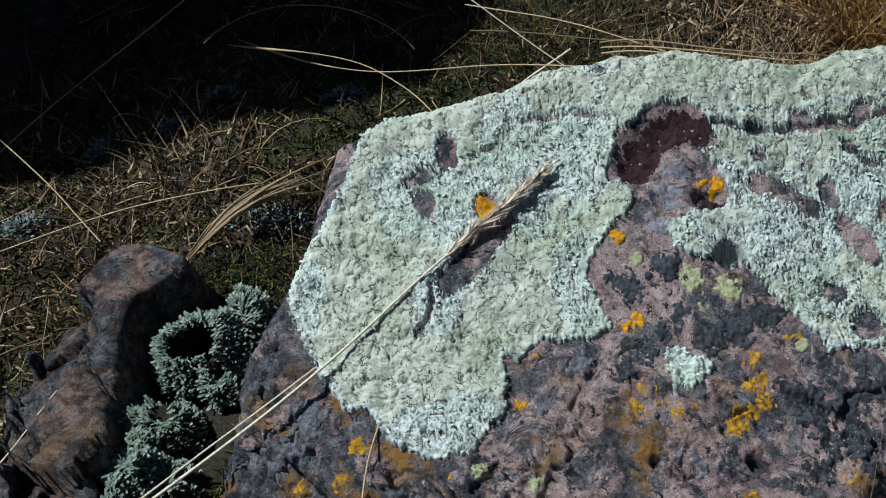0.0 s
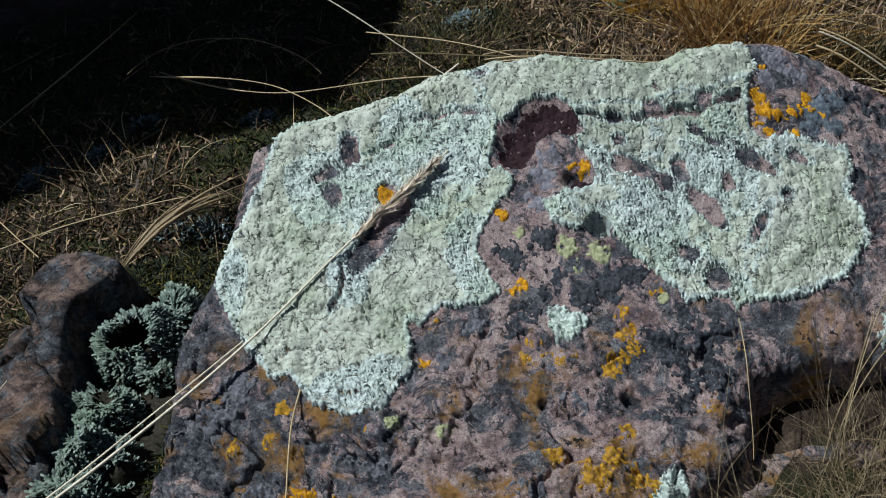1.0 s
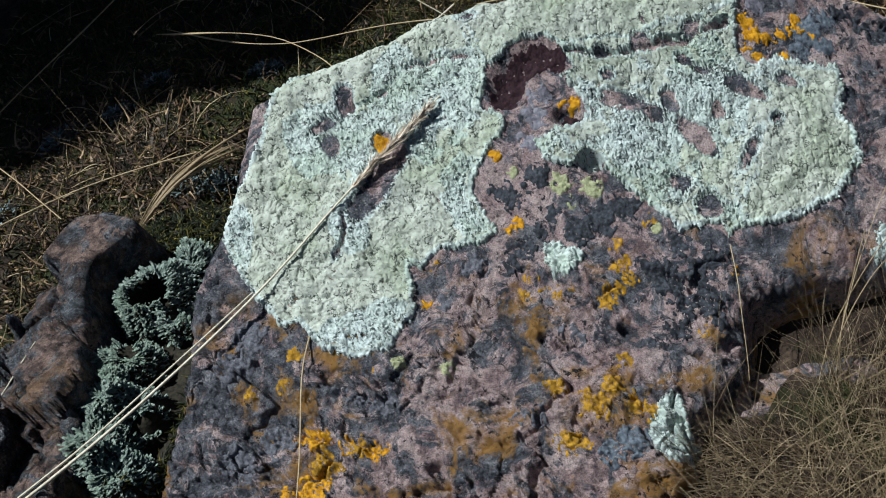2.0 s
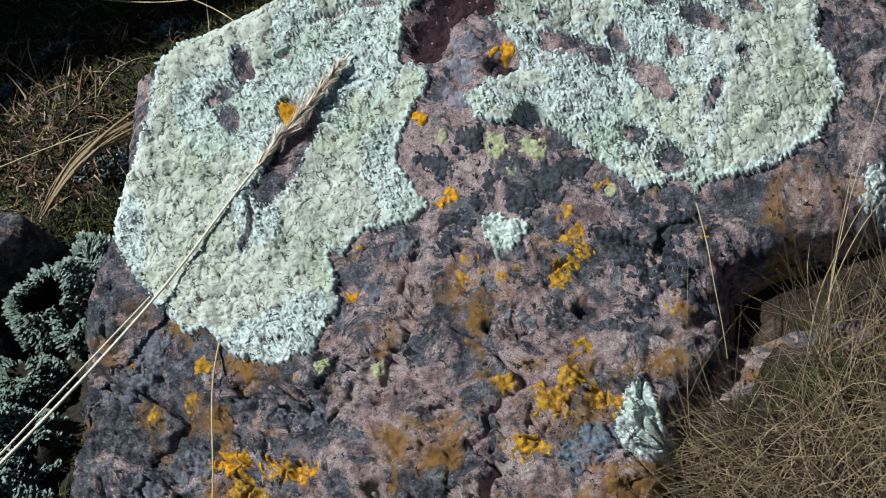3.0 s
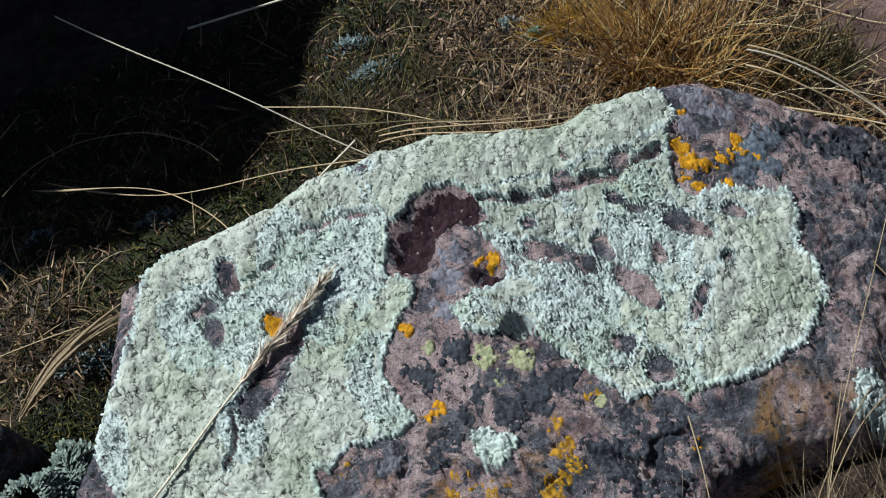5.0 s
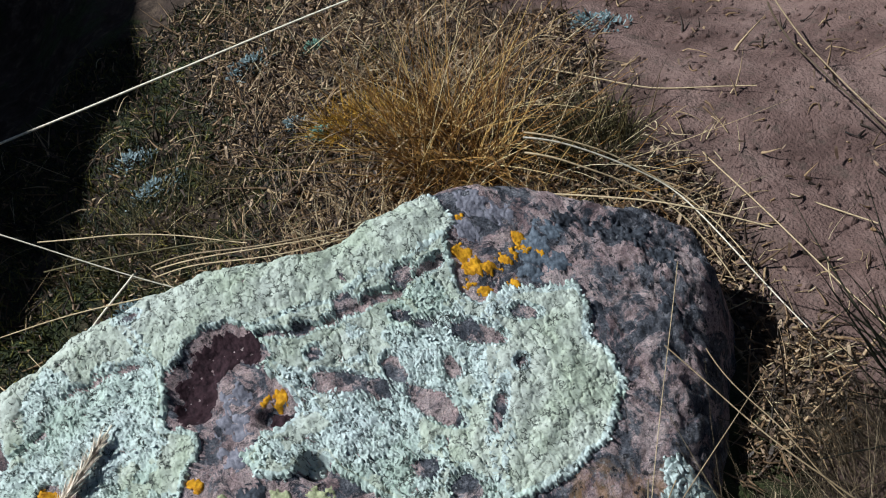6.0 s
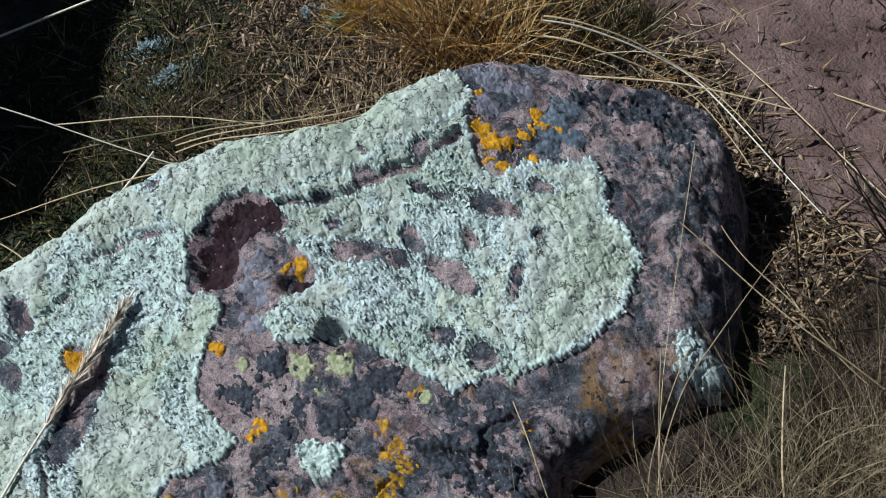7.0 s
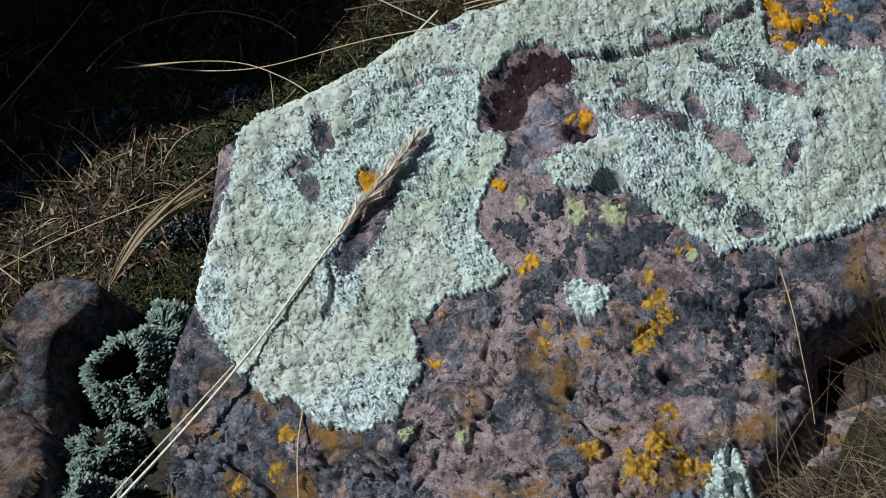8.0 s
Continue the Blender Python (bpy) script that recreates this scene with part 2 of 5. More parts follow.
def vnoise(x, y, seed=0):
    """Smooth value noise in -1..1."""
    ix, iy = np.floor(x), np.floor(y)
    fx, fy = x - ix, y - iy
    fx, fy = fx * fx * fx * (fx * (fx * 6 - 15) + 10), fy * fy * fy * (fy * (fy * 6 - 15) + 10)
    a, b = lattice(ix, iy, seed), lattice(ix + 1, iy, seed)
    c, d = lattice(ix, iy + 1, seed), lattice(ix + 1, iy + 1, seed)
    return 2 * (a + (b - a) * fx + (c - a) * fy + (a - b - c + d) * fx * fy) - 1


def fbm(x, y, size, octaves=4, seed=0, gain=0.5):
    """Layered noise; size is the widest feature in metres."""
    v, amp, tot = 0, 1.0, 0.0
    for o in range(octaves):
        k = 2.03 ** o / size
        v, tot = v + amp * vnoise(x * k + 5.2 * o, y * k - 3.7 * o, seed + o), tot + amp
        amp *= gain
    return v / tot


def worley(x, y, size, seed=0):
    """Distance to the nearest and second nearest cell point, in cell sizes, and the cell's own number in 0..1."""
    x, y = x / size, y / size
    ix, iy = np.floor(x), np.floor(y)
    f1, f2, own = np.full(np.shape(x), 9.0), np.full(np.shape(x), 9.0), np.zeros(np.shape(x))
    for i in (-1, 0, 1):
        for j in (-1, 0, 1):
            px, py = ix + i, iy + j
            d = np.hypot(px + lattice(px, py, seed) - x, py + lattice(px, py, seed + 9) - y)
            near = d < f1
            f2 = np.where(near, f1, np.minimum(f2, d))
            own = np.where(near, lattice(px, py, seed + 17), own)
            f1 = np.where(near, d, f1)
    return f1, f2, own


def inside(x, y, poly):
    """Signed distance to a closed outline, positive within."""
    x, y = np.asarray(x, float), np.asarray(y, float)
    best, odd = np.full(x.shape, 9.0), np.zeros(x.shape, bool)
    for (ax, ay), (bx, by) in zip(poly, poly[1:] + poly[:1]):
        dx, dy = bx - ax, by - ay
        k = np.clip(((x - ax) * dx + (y - ay) * dy) / (dx * dx + dy * dy + 1e-12), 0, 1)
        best = np.minimum(best, np.hypot(x - ax - k * dx, y - ay - k * dy))
        if dy:
            odd ^= ((ay > y) != (by > y)) & (x < dx * (y - ay) / dy + ax)
    return np.where(odd, best, -best)


def step(v, a, b):
    k = np.clip((v - a) / (b - a), 0, 1)
    return k * k * (3 - 2 * k)


HOME = {}


def thing(name, at, label, category, group="", kind=""):
    ob = new(name)
    ob.location = at
    ob.empty_display_size = 0.02
    HOME[ob] = Vector(at)
    return tagged(ob, label, category, group, kind)


def mesh_data(name, verts, faces, mat, smooth=True):
    me = bpy.data.meshes.new(name)
    verts = np.asarray(verts, float)
    faces = np.asarray(faces, int)
    n, k = faces.shape
    me.vertices.add(len(verts))
    me.vertices.foreach_set("co", verts.ravel())
    me.loops.add(n * k)
    me.loops.foreach_set("vertex_index", faces.ravel())
    me.polygons.add(n)
    me.polygons.foreach_set("loop_start", np.arange(0, n * k, k))
    me.polygons.foreach_set("loop_total", np.full(n, k))
    me.polygons.foreach_set("use_smooth", np.full(n, smooth))
    me.materials.append(mat)
    me.update(calc_edges=True)
    return me


def part(name, verts, faces, mat, parent=None, label="", smooth=True, kind=""):
    """One mesh, given in world places, as a part of parent (or by itself)."""
    at = HOME[parent] if parent else Vector((0, 0, 0))
    ob = new(name, mesh_data(name, np.asarray(verts, float) - np.array(at), faces, mat, smooth))
    HOME[ob] = at
    if parent:
        ob.parent = parent
    return tagged(ob, label, kind=kind)


def sheet(xs, ys, height, keep=None):
    """Grid of quads under z = height(x, y); keep(x, y) picks the cells by their middles."""
    X, Y = np.meshgrid(xs, ys)
    V = np.stack([X, Y, height(X, Y)], -1).reshape(-1, 3)
    idx = np.arange(X.size).reshape(X.shape)
    F = np.stack([idx[:-1, :-1], idx[:-1, 1:], idx[1:, 1:], idx[1:, :-1]], -1).reshape(-1, 4)
    if keep is not None:
        mid = V[F].mean(1)
        F = F[keep(mid[:, 0], mid[:, 1])]
        used, back_to = np.unique(F, return_inverse=True)
        V, F = V[used], back_to.reshape(F.shape)
    return V, F


def tubes(P, R, sides=3):
    """Tapered tubes along paths P (n, k, 3) with radii R (n, k)."""
    n, k, _ = P.shape
    T = np.gradient(P, axis=1)
    T /= np.linalg.norm(T, axis=-1, keepdims=True) + 1e-12
    ref = np.where(np.abs(T[..., 2:3]) > 0.9, np.array([1.0, 0, 0]), np.array([0, 0, 1.0]))
    A = np.cross(T, ref)
    A /= np.linalg.norm(A, axis=-1, keepdims=True) + 1e-12
    B = np.cross(T, A)
    ang = np.arange(sides) * 2 * np.pi / sides
    V = P[:, :, None] + R[:, :, None, None] * (A[:, :, None] * np.cos(ang)[:, None] + B[:, :, None] * np.sin(ang)[:, None])
    idx = np.arange(n * k * sides).reshape(n, k, sides)
    nxt = np.roll(idx, -1, axis=2)
    F = np.stack([idx[:, :-1], nxt[:, :-1], nxt[:, 1:], idx[:, 1:]], -1).reshape(-1, 4)
    return V.reshape(-1, 3), F


def blades(base, lean, length, width, droop, k=5, curl=0.15):
    """Paths and radii of bent blades: base (n, 3), lean (n, 3) unit way at the foot, droop pulls the tip down."""
    n = len(base)
    s = np.linspace(0, 1, k)
    side = RNG.normal(0, curl, (n, 1, 3)) * (s ** 2)[None, :, None]
    P = base[:, None] + length[:, None, None] * (lean[:, None] * s[None, :, None] + side - np.array([0, 0, 1.0]) * (droop[:, None] * s ** 2)[:, :, None])
    R = width[:, None] * (1 - 0.85 * s[None] ** 1.5) * 0.5
    return P, R


def unit(v):
    return v / (np.linalg.norm(v, axis=-1, keepdims=True) + 1e-12)


# ---- the boulder's form ----
OUTLINE = [(-0.108, 0.310), (-0.122, 0.282), (-0.136, 0.258), (-0.151, 0.237), (-0.163, 0.216), (-0.168, 0.190), (-0.176, 0.160), (-0.188, 0.120),
           (-0.200, 0.060), (-0.190, 0.000), (-0.120, -0.040), (-0.040, -0.020), (0.020, 0.030), (0.065, 0.064), (0.089, 0.085), (0.099, 0.115),
           (0.123, 0.129), (0.134, 0.148), (0.139, 0.172), (0.170, 0.178), (0.205, 0.180), (0.236, 0.184), (0.252, 0.206), (0.270, 0.236),
           (0.292, 0.270), (0.304, 0.300), (0.304, 0.322), (0.284, 0.337), (0.258, 0.344), (0.231, 0.353), (0.206, 0.356), (0.178, 0.355), (0.150, 0.346),
           (0.122, 0.339), (0.080, 0.343), (0.050, 0.341), (0.010, 0.336), (-0.021, 0.328), (-0.061, 0.324), (-0.087, 0.319)]
PIT = [(0.029, 0.286), (0.034, 0.299), (0.046, 0.307), (0.057, 0.312), (0.068, 0.312), (0.075, 0.306), (0.078, 0.296), (0.070, 0.294), (0.060, 0.297), (0.052, 0.292), (0.045, 0.282), (0.036, 0.279)]
# dark channels through the lichen: below the upper rim, and across the broad patch
CHANNEL = [(0.079, 0.305), (0.093, 0.302), (0.110, 0.302), (0.125, 0.305), (0.136, 0.306), (0.145, 0.307), (0.157, 0.311), (0.171, 0.316)]
FURROW = [(-0.067, 0.288), (-0.055, 0.291), (-0.042, 0.296), (-0.026, 0.301), (-0.015, 0.309), (-0.003, 0.311), (0.012, 0.312), (0.023, 0.311)]


CLEFT = [(-0.058, 0.245), (-0.064, 0.240), (-0.064, 0.231), (-0.068, 0.224), (-0.073, 0.218)]
SLAB = [(0.110, 0.115), (0.140, 0.118), (0.180, 0.126), (0.205, 0.138), (0.198, 0.150), (0.165, 0.150), (0.135, 0.146)]


def beside(x, y, line):
    """Distance to an open line of points."""
    best = np.full(np.shape(x), 9.0)
    for (ax, ay), (bx, by) in zip(line, line[1:]):
        dx, dy = bx - ax, by - ay
        k = np.clip(((x - ax) * dx + (y - ay) * dy) / (dx * dx + dy * dy), 0, 1)
        best = np.minimum(best, np.hypot(x - ax - k * dx, y - ay - k * dy))
    return best


def crown(x, y):
    """The smooth, sloping top of the boulder."""
    u, v = np.clip(x, -0.2, 0.3) - 0.06, np.clip(y, 0.0, 0.36) - 0.23
    return (0.0934 - 0.1682 * u + 0.5088 * v - 0.5317 * u * u - 0.1064 * u * v + 0.711 * v * v
            - 1.527 * u ** 3 - 1.67 * u * u * v - 0.718 * u * v * v - 0.752 * v ** 3)


def boulder_z(x, y):
    s = inside(x, y, OUTLINE) + 0.004 * fbm(x, y, 0.05, 3, 4)
    r = 0.014 + 0.022 * step(x, 0.20, 0.27) * step(0.31 - y, 0.0, 0.05) + 0.012 * step(-x, 0.10, 0.16)
    inn = np.clip(s, 0, r)
    drop = (r - np.sqrt(np.maximum(r * r - (r - inn) ** 2, 0))) + (2.6 + 5.4 * step(x, 0.11, 0.15)) * np.clip(-s, 0, 0.2)
    z = crown(x, y) - drop
    z = z + 0.0040 * fbm(x, y, 0.06, 5, 11) + 0.0018 * fbm(x, y, 0.012, 3, 21) + 0.0014 * fbm(x, y, 0.006, 2, 25)
    # chipped, knobbly end
    end = step(x + 0.4 * (0.30 - y), 0.215, 0.26)
    f1, f2, own = worley(x + 0.004 * fbm(x, y, 0.02, 2, 22), y, 0.0085, 23)
    z = z + end * (0.0024 * (own - 0.5) + 0.0034 * fbm(x, y, 0.010, 4, 24, 0.7) - 0.0016 * step(0.10 - (f2 - f1), 0, 0.1))
    # slanting flaws in the bare lower face
    low = step(0.225 - y - 0.15 * x, -0.005, 0.04) * (1 - 0.85 * step(1.25 - np.hypot((x + 0.072) / 0.062, (y - 0.208) / 0.044), 0.0, 0.3))
    a = 0.80 * x - 0.42 * y
    b = 0.42 * x + 0.90 * y
    flaw = np.abs(fbm(a * 0.45, b, 0.028, 3, 31))
    z = z - low * 0.0075 * step(0.06 - flaw, 0.0, 0.06) + low * 0.0052 * fbm(x + 0.6 * y, y, 0.008, 4, 41, 0.7)
    f1, f2, own = worley(x + 0.002 * fbm(x, y, 0.01, 2, 42), y, 0.0046, 43)
    g1, g2, gown = worley(x * 0.55 + 0.5 * y, y - 0.3 * x + 0.003 * fbm(x, y, 0.012, 2, 44), 0.010, 45)
    z = z + low * (0.0016 * (0.45 - f1) * (own > 0.45) - 0.0050 * step(0.12 - (g2 - g1), 0, 0.12) * step(fbm(x, y, 0.03, 2, 46), -0.3, 0.1) + 0.0024 * (gown - 0.5))
    # the swollen upper rim with the channels below it
    z = z + 0.0025 * step(1 - np.hypot((x - 0.166) / 0.035, (y - 0.336) / 0.022), 0.0, 0.8)
    z = z - 0.0015 * step(1 - np.hypot((x - 0.100) / 0.045, (y - 0.345) / 0.045), 0.0, 0.7)
    z = z - 0.0026 * step(0.0026 - beside(x, y, CHANNEL) - 0.0024 * fbm(x, y, 0.010, 3, 53), 0.0, 0.0016) - 0.001 * step(0.0035 - beside(x, y, FURROW), 0.0, 0.003) - 0.003 * step(0.0011 - beside(x, y, CLEFT), 0.0, 0.0007)
    # the dark pit beside the knob, and the small one under the orange crust
    z = z - 0.0050 * step(inside(x, y, PIT) + 0.0012 * fbm(x, y, 0.006, 2, 3), -0.003, 0.005)
    z = z - 0.0045 * step(1 - np.hypot((x - 0.071) / 0.0095, (y - 0.2715) / 0.0055), 0.0, 0.4)
    z = z - 0.010 * step(1 - np.hypot((x - 0.077) / 0.008, (y - 0.247) / 0.006), 0.0, 0.4)
    # the lower slab below the ledge, set back in a dark gap
    sl = inside(x, y, SLAB) + 0.003 * fbm(x, y, 0.03, 3, 6)
    low = 0.013 - 0.25 * (x - 0.15) + 0.3 * (y - 0.15) + 0.003 * fbm(x, y, 0.03, 4, 8) - 2.0 * np.clip(0.004 - sl, 0, 0.2)
    return np.maximum(z, low)


def ground_z(x, y):
    z = 0.018 - 0.20 * np.clip(y - 0.50, 0, 0.5) - 0.30 * np.clip(x - 0.16, 0, 0.35)
    z = z + 0.011 * fbm(x, y, 0.16, 4, 51) + 0.0075 * fbm(x, y, 0.035, 3, 61) * (0.55 + 0.45 * step(-x, -0.33, -0.22))
    z = z - 0.030 * step(-y, -0.22, 0.0) * step(x, 0.05, 0.2)
    # a dip added where the ground lies in deep shade
    hollow = step(y - 0.57 - 0.25 * np.maximum(x + 0.15, 0) + 0.02 * fbm(x, y, 0.08, 2, 5), 0.0, 0.12) * step(-x, 0.02, 0.14) * step(1.25 - y, 0, 0.2) * step(x + 0.9, 0, 0.2)
    return z - 0.05 * hollow


# ---- ground ----
def spread(lo, hi, fine):
    mid = np.arange(lo, hi, fine)
    out = fine * np.cumsum(1.35 ** np.arange(1, 42))
    out = out[out < 400]
    return np.concatenate([lo - out[::-1], mid, mid[-1] + out])


gx, gy = spread(-0.62, 0.78, 0.007), spread(-0.35, 1.15, 0.007)
GV, GF = sheet(gx, gy, ground_z)
ground = part("ground", GV, GF, EARTH, None, "bare reddish earth and humus, partly darkened for shade, round the boulder")
tagged(ground, category="ground", kind="structure")

# ---- the boulder ----
boulder = thing("boulder", (0.05, 0.18, 0.0), "grey-pink weathered boulder covered with pale lichen, in dry grass", "boulder")
BV, BF = sheet(np.arange(-0.30, 0.37, 0.0010), np.arange(-0.08, 0.40, 0.0010), boulder_z, lambda x, y: inside(x, y, OUTLINE) > -0.055)
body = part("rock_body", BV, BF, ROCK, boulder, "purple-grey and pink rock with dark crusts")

WEST = [(-0.092, 0.310), (-0.076, 0.319), (-0.049, 0.328), (-0.022, 0.331), (0.001, 0.337), (0.022, 0.339), (0.030, 0.320), (0.033, 0.306), (0.029, 0.291),
        (0.023, 0.282), (0.036, 0.277), (0.034, 0.268), (0.024, 0.261), (0.010, 0.250), (0.009, 0.240), (0.018, 0.220), (0.008, 0.216), (-0.018, 0.214),
        (-0.026, 0.206), (-0.033, 0.210), (-0.035, 0.189), (-0.045, 0.175), (-0.055, 0.168), (-0.070, 0.166), (-0.089, 0.173), (-0.098, 0.189), (-0.110, 0.191),
        (-0.120, 0.206), (-0.128, 0.221), (-0.135, 0.242), (-0.131, 0.255), (-0.110, 0.278), (-0.102, 0.292)]
NORTH = [(0.018, 0.336), (0.043, 0.347), (0.066, 0.349), (0.084, 0.349), (0.102, 0.345), (0.122, 0.343), (0.141, 0.345), (0.154, 0.348), (0.166, 0.352),
         (0.176, 0.351), (0.184, 0.344), (0.186, 0.331), (0.179, 0.324), (0.163, 0.319), (0.138, 0.315), (0.120, 0.311), (0.098, 0.310), (0.079, 0.308),
         (0.066, 0.313), (0.051, 0.312), (0.035, 0.303), (0.026, 0.318)]
EAST = [(0.066, 0.311), (0.079, 0.310), (0.098, 0.311), (0.120, 0.312), (0.138, 0.317), (0.165, 0.322), (0.178, 0.326), (0.176, 0.309), (0.173, 0.299),
        (0.178, 0.293), (0.198, 0.298), (0.190, 0.286), (0.175, 0.272), (0.180, 0.260), (0.166, 0.247), (0.170, 0.236), (0.158, 0.224), (0.152, 0.208), (0.139, 0.201), (0.138, 0.210), (0.115, 0.207),
        (0.107, 0.218), (0.096, 0.230), (0.086, 0.242), (0.084, 0.249), (0.073, 0.247), (0.062, 0.246), (0.054, 0.251), (0.050, 0.261), (0.061, 0.265),
        (0.071, 0.266), (0.082, 0.272), (0.080, 0.282), (0.073, 0.295), (0.070, 0.306)]
ROUND = [(0.194, 0.297), (0.213, 0.294), (0.228, 0.294), (0.229, 0.284), (0.221, 0.268), (0.226, 0.259), (0.225, 0.244), (0.215, 0.230), (0.201, 0.217),
         (0.180, 0.210), (0.159, 0.206), (0.148, 0.207), (0.150, 0.224), (0.157, 0.244), (0.166, 0.264), (0.172, 0.284)]
# bare spots in the thalli: middle, half length, half width, turn
BARE = [(-0.051, 0.300, 0.005, 0.007, 0), (-0.064, 0.278, 0.005, 0.007, 20), (-0.041, 0.253, 0.024, 0.0072, 44), (-0.034, 0.274, 0.006, 0.006, 40),
        (0.104, 0.276, 0.014, 0.0046, -20), (0.117, 0.270, 0.006, 0.004, 0), (0.128, 0.275, 0.0045, 0.006, 0), (0.138, 0.255, 0.012, 0.0062, -52),
        (0.122, 0.231, 0.006, 0.0042, 0), (0.134, 0.218, 0.007, 0.0065, 0), (0.170, 0.280, 0.011, 0.0052, -25), (0.196, 0.285, 0.006, 0.003, -10), (0.164, 0.244, 0.009, 0.0025, 50),
        (0.120, 0.307, 0.005, 0.0045, 10), (0.151, 0.313, 0.006, 0.003, 25), (0.142, 0.296, 0.004, 0.003, 0), (0.098, 0.290, 0.003, 0.0024, 0), (0.153, 0.268, 0.003, 0.004, 0),
        (0.028, 0.331, 0.004, 0.002, 0), (-0.066, 0.290, 0.006, 0.0020, 20), (0.150, 0.290, 0.004, 0.003, 0), (0.184, 0.262, 0.003, 0.002, 30)]


def bare(x, y):
    """How deep a place lies within a bare spot, in metres; negative outside."""
    d = np.full(np.shape(x), -9.0)
    for cx, cy, a, b, turn in BARE:
        c, s = math.cos(radians(turn)), math.sin(radians(turn))
        u, v = c * (x - cx) + s * (y - cy), -s * (x - cx) + c * (y - cy)
        d = np.maximum(d, (1 - np.hypot(u / a, v / b)) * min(a, b))
    return d


def leaf_lobes(x, y, z, way, size, lift, slim=0.55, flat=1.0):
    """Small strap-shaped lobes with a rounded, notched tip and a raised middle: places, outward way (n, 2), length and lift of the tip."""
    n = len(x)
    along = np.array([-0.45, 0.05, 0.40, 0.62])
    half = np.array([0.40, 0.72, 0.85, 0.62]) * slim
    tang = np.stack([-way[:, 1], way[:, 0]], -1)
    wide = half[None] * RNG.uniform(0.75, 1.25, (n, 4))
    bend = RNG.normal(0, 0.16, n)
    side = tang[:, None] * (bend[:, None] * (along + 0.45) ** 2)[:, :, None] * size[:, None, None]
    mid = np.stack([x, y], -1)[:, None] + way[:, None] * (along[None] * size[:, None])[:, :, None] + side
    rise = lift[:, None] * ((along + 0.45) / 1.07)[None]
    roll = flat * RNG.normal(0, 0.14, n)[:, None]
    rows = []
    for sgn in (-1, 0, 1):
        xy = mid + tang[:, None] * (sgn * wide * size[:, None])[:, :, None]
        if sgn == 0:
            xy[:, 3] += way * (0.05 * size)[:, None]
        zz = z[:, None] + rise + (0 if sgn == 0 else -0.10 * flat) * wide * size[:, None] + sgn * roll * wide * size[:, None]
        rows.append(np.concatenate([xy, zz[:, :, None]], -1))
    tip = np.concatenate([mid[:, 3:4] + way[:, None] * (0.02 * size)[:, None, None], (z + rise[:, 3] - (0.08 + 0.22 * flat) * size)[:, None, None]], -1)
    V = np.concatenate(rows + [tip], 1)
    F = []
    for r in range(3):
        F += [(r, r + 4, r + 5), (r, r + 5, r + 1), (r + 4, r + 8, r + 9), (r + 4, r + 9, r + 5)]
    F += [(3, 7, 12), (7, 11, 12)]
    F = np.array(F)[None] + (np.arange(n) * 13)[:, None, None]
    return V.reshape(-1, 3), F.reshape(-1, 3)


def rim_line(x, y, poly):
    """Signed distance to a closed outline (positive within) and the way along it to the nearest place."""
    x, y = np.asarray(x, float), np.asarray(y, float)
    best, odd, along, run = np.full(x.shape, 9.0), np.zeros(x.shape, bool), np.zeros(x.shape), 0.0
    for (ax, ay), (bx, by) in zip(poly, poly[1:] + poly[:1]):
        dx, dy = bx - ax, by - ay
        size = math.hypot(dx, dy)
        k = np.clip(((x - ax) * dx + (y - ay) * dy) / (size * size + 1e-12), 0, 1)
        d = np.hypot(x - ax - k * dx, y - ay - k * dy)
        along = np.where(d < best, run + k * size, along)
        best = np.minimum(best, d)
        run += size
        if dy:
            odd ^= ((ay > y) != (by > y)) & (x < dx * (y - ay) / dy + ax)
    return np.where(odd, best, -best), along


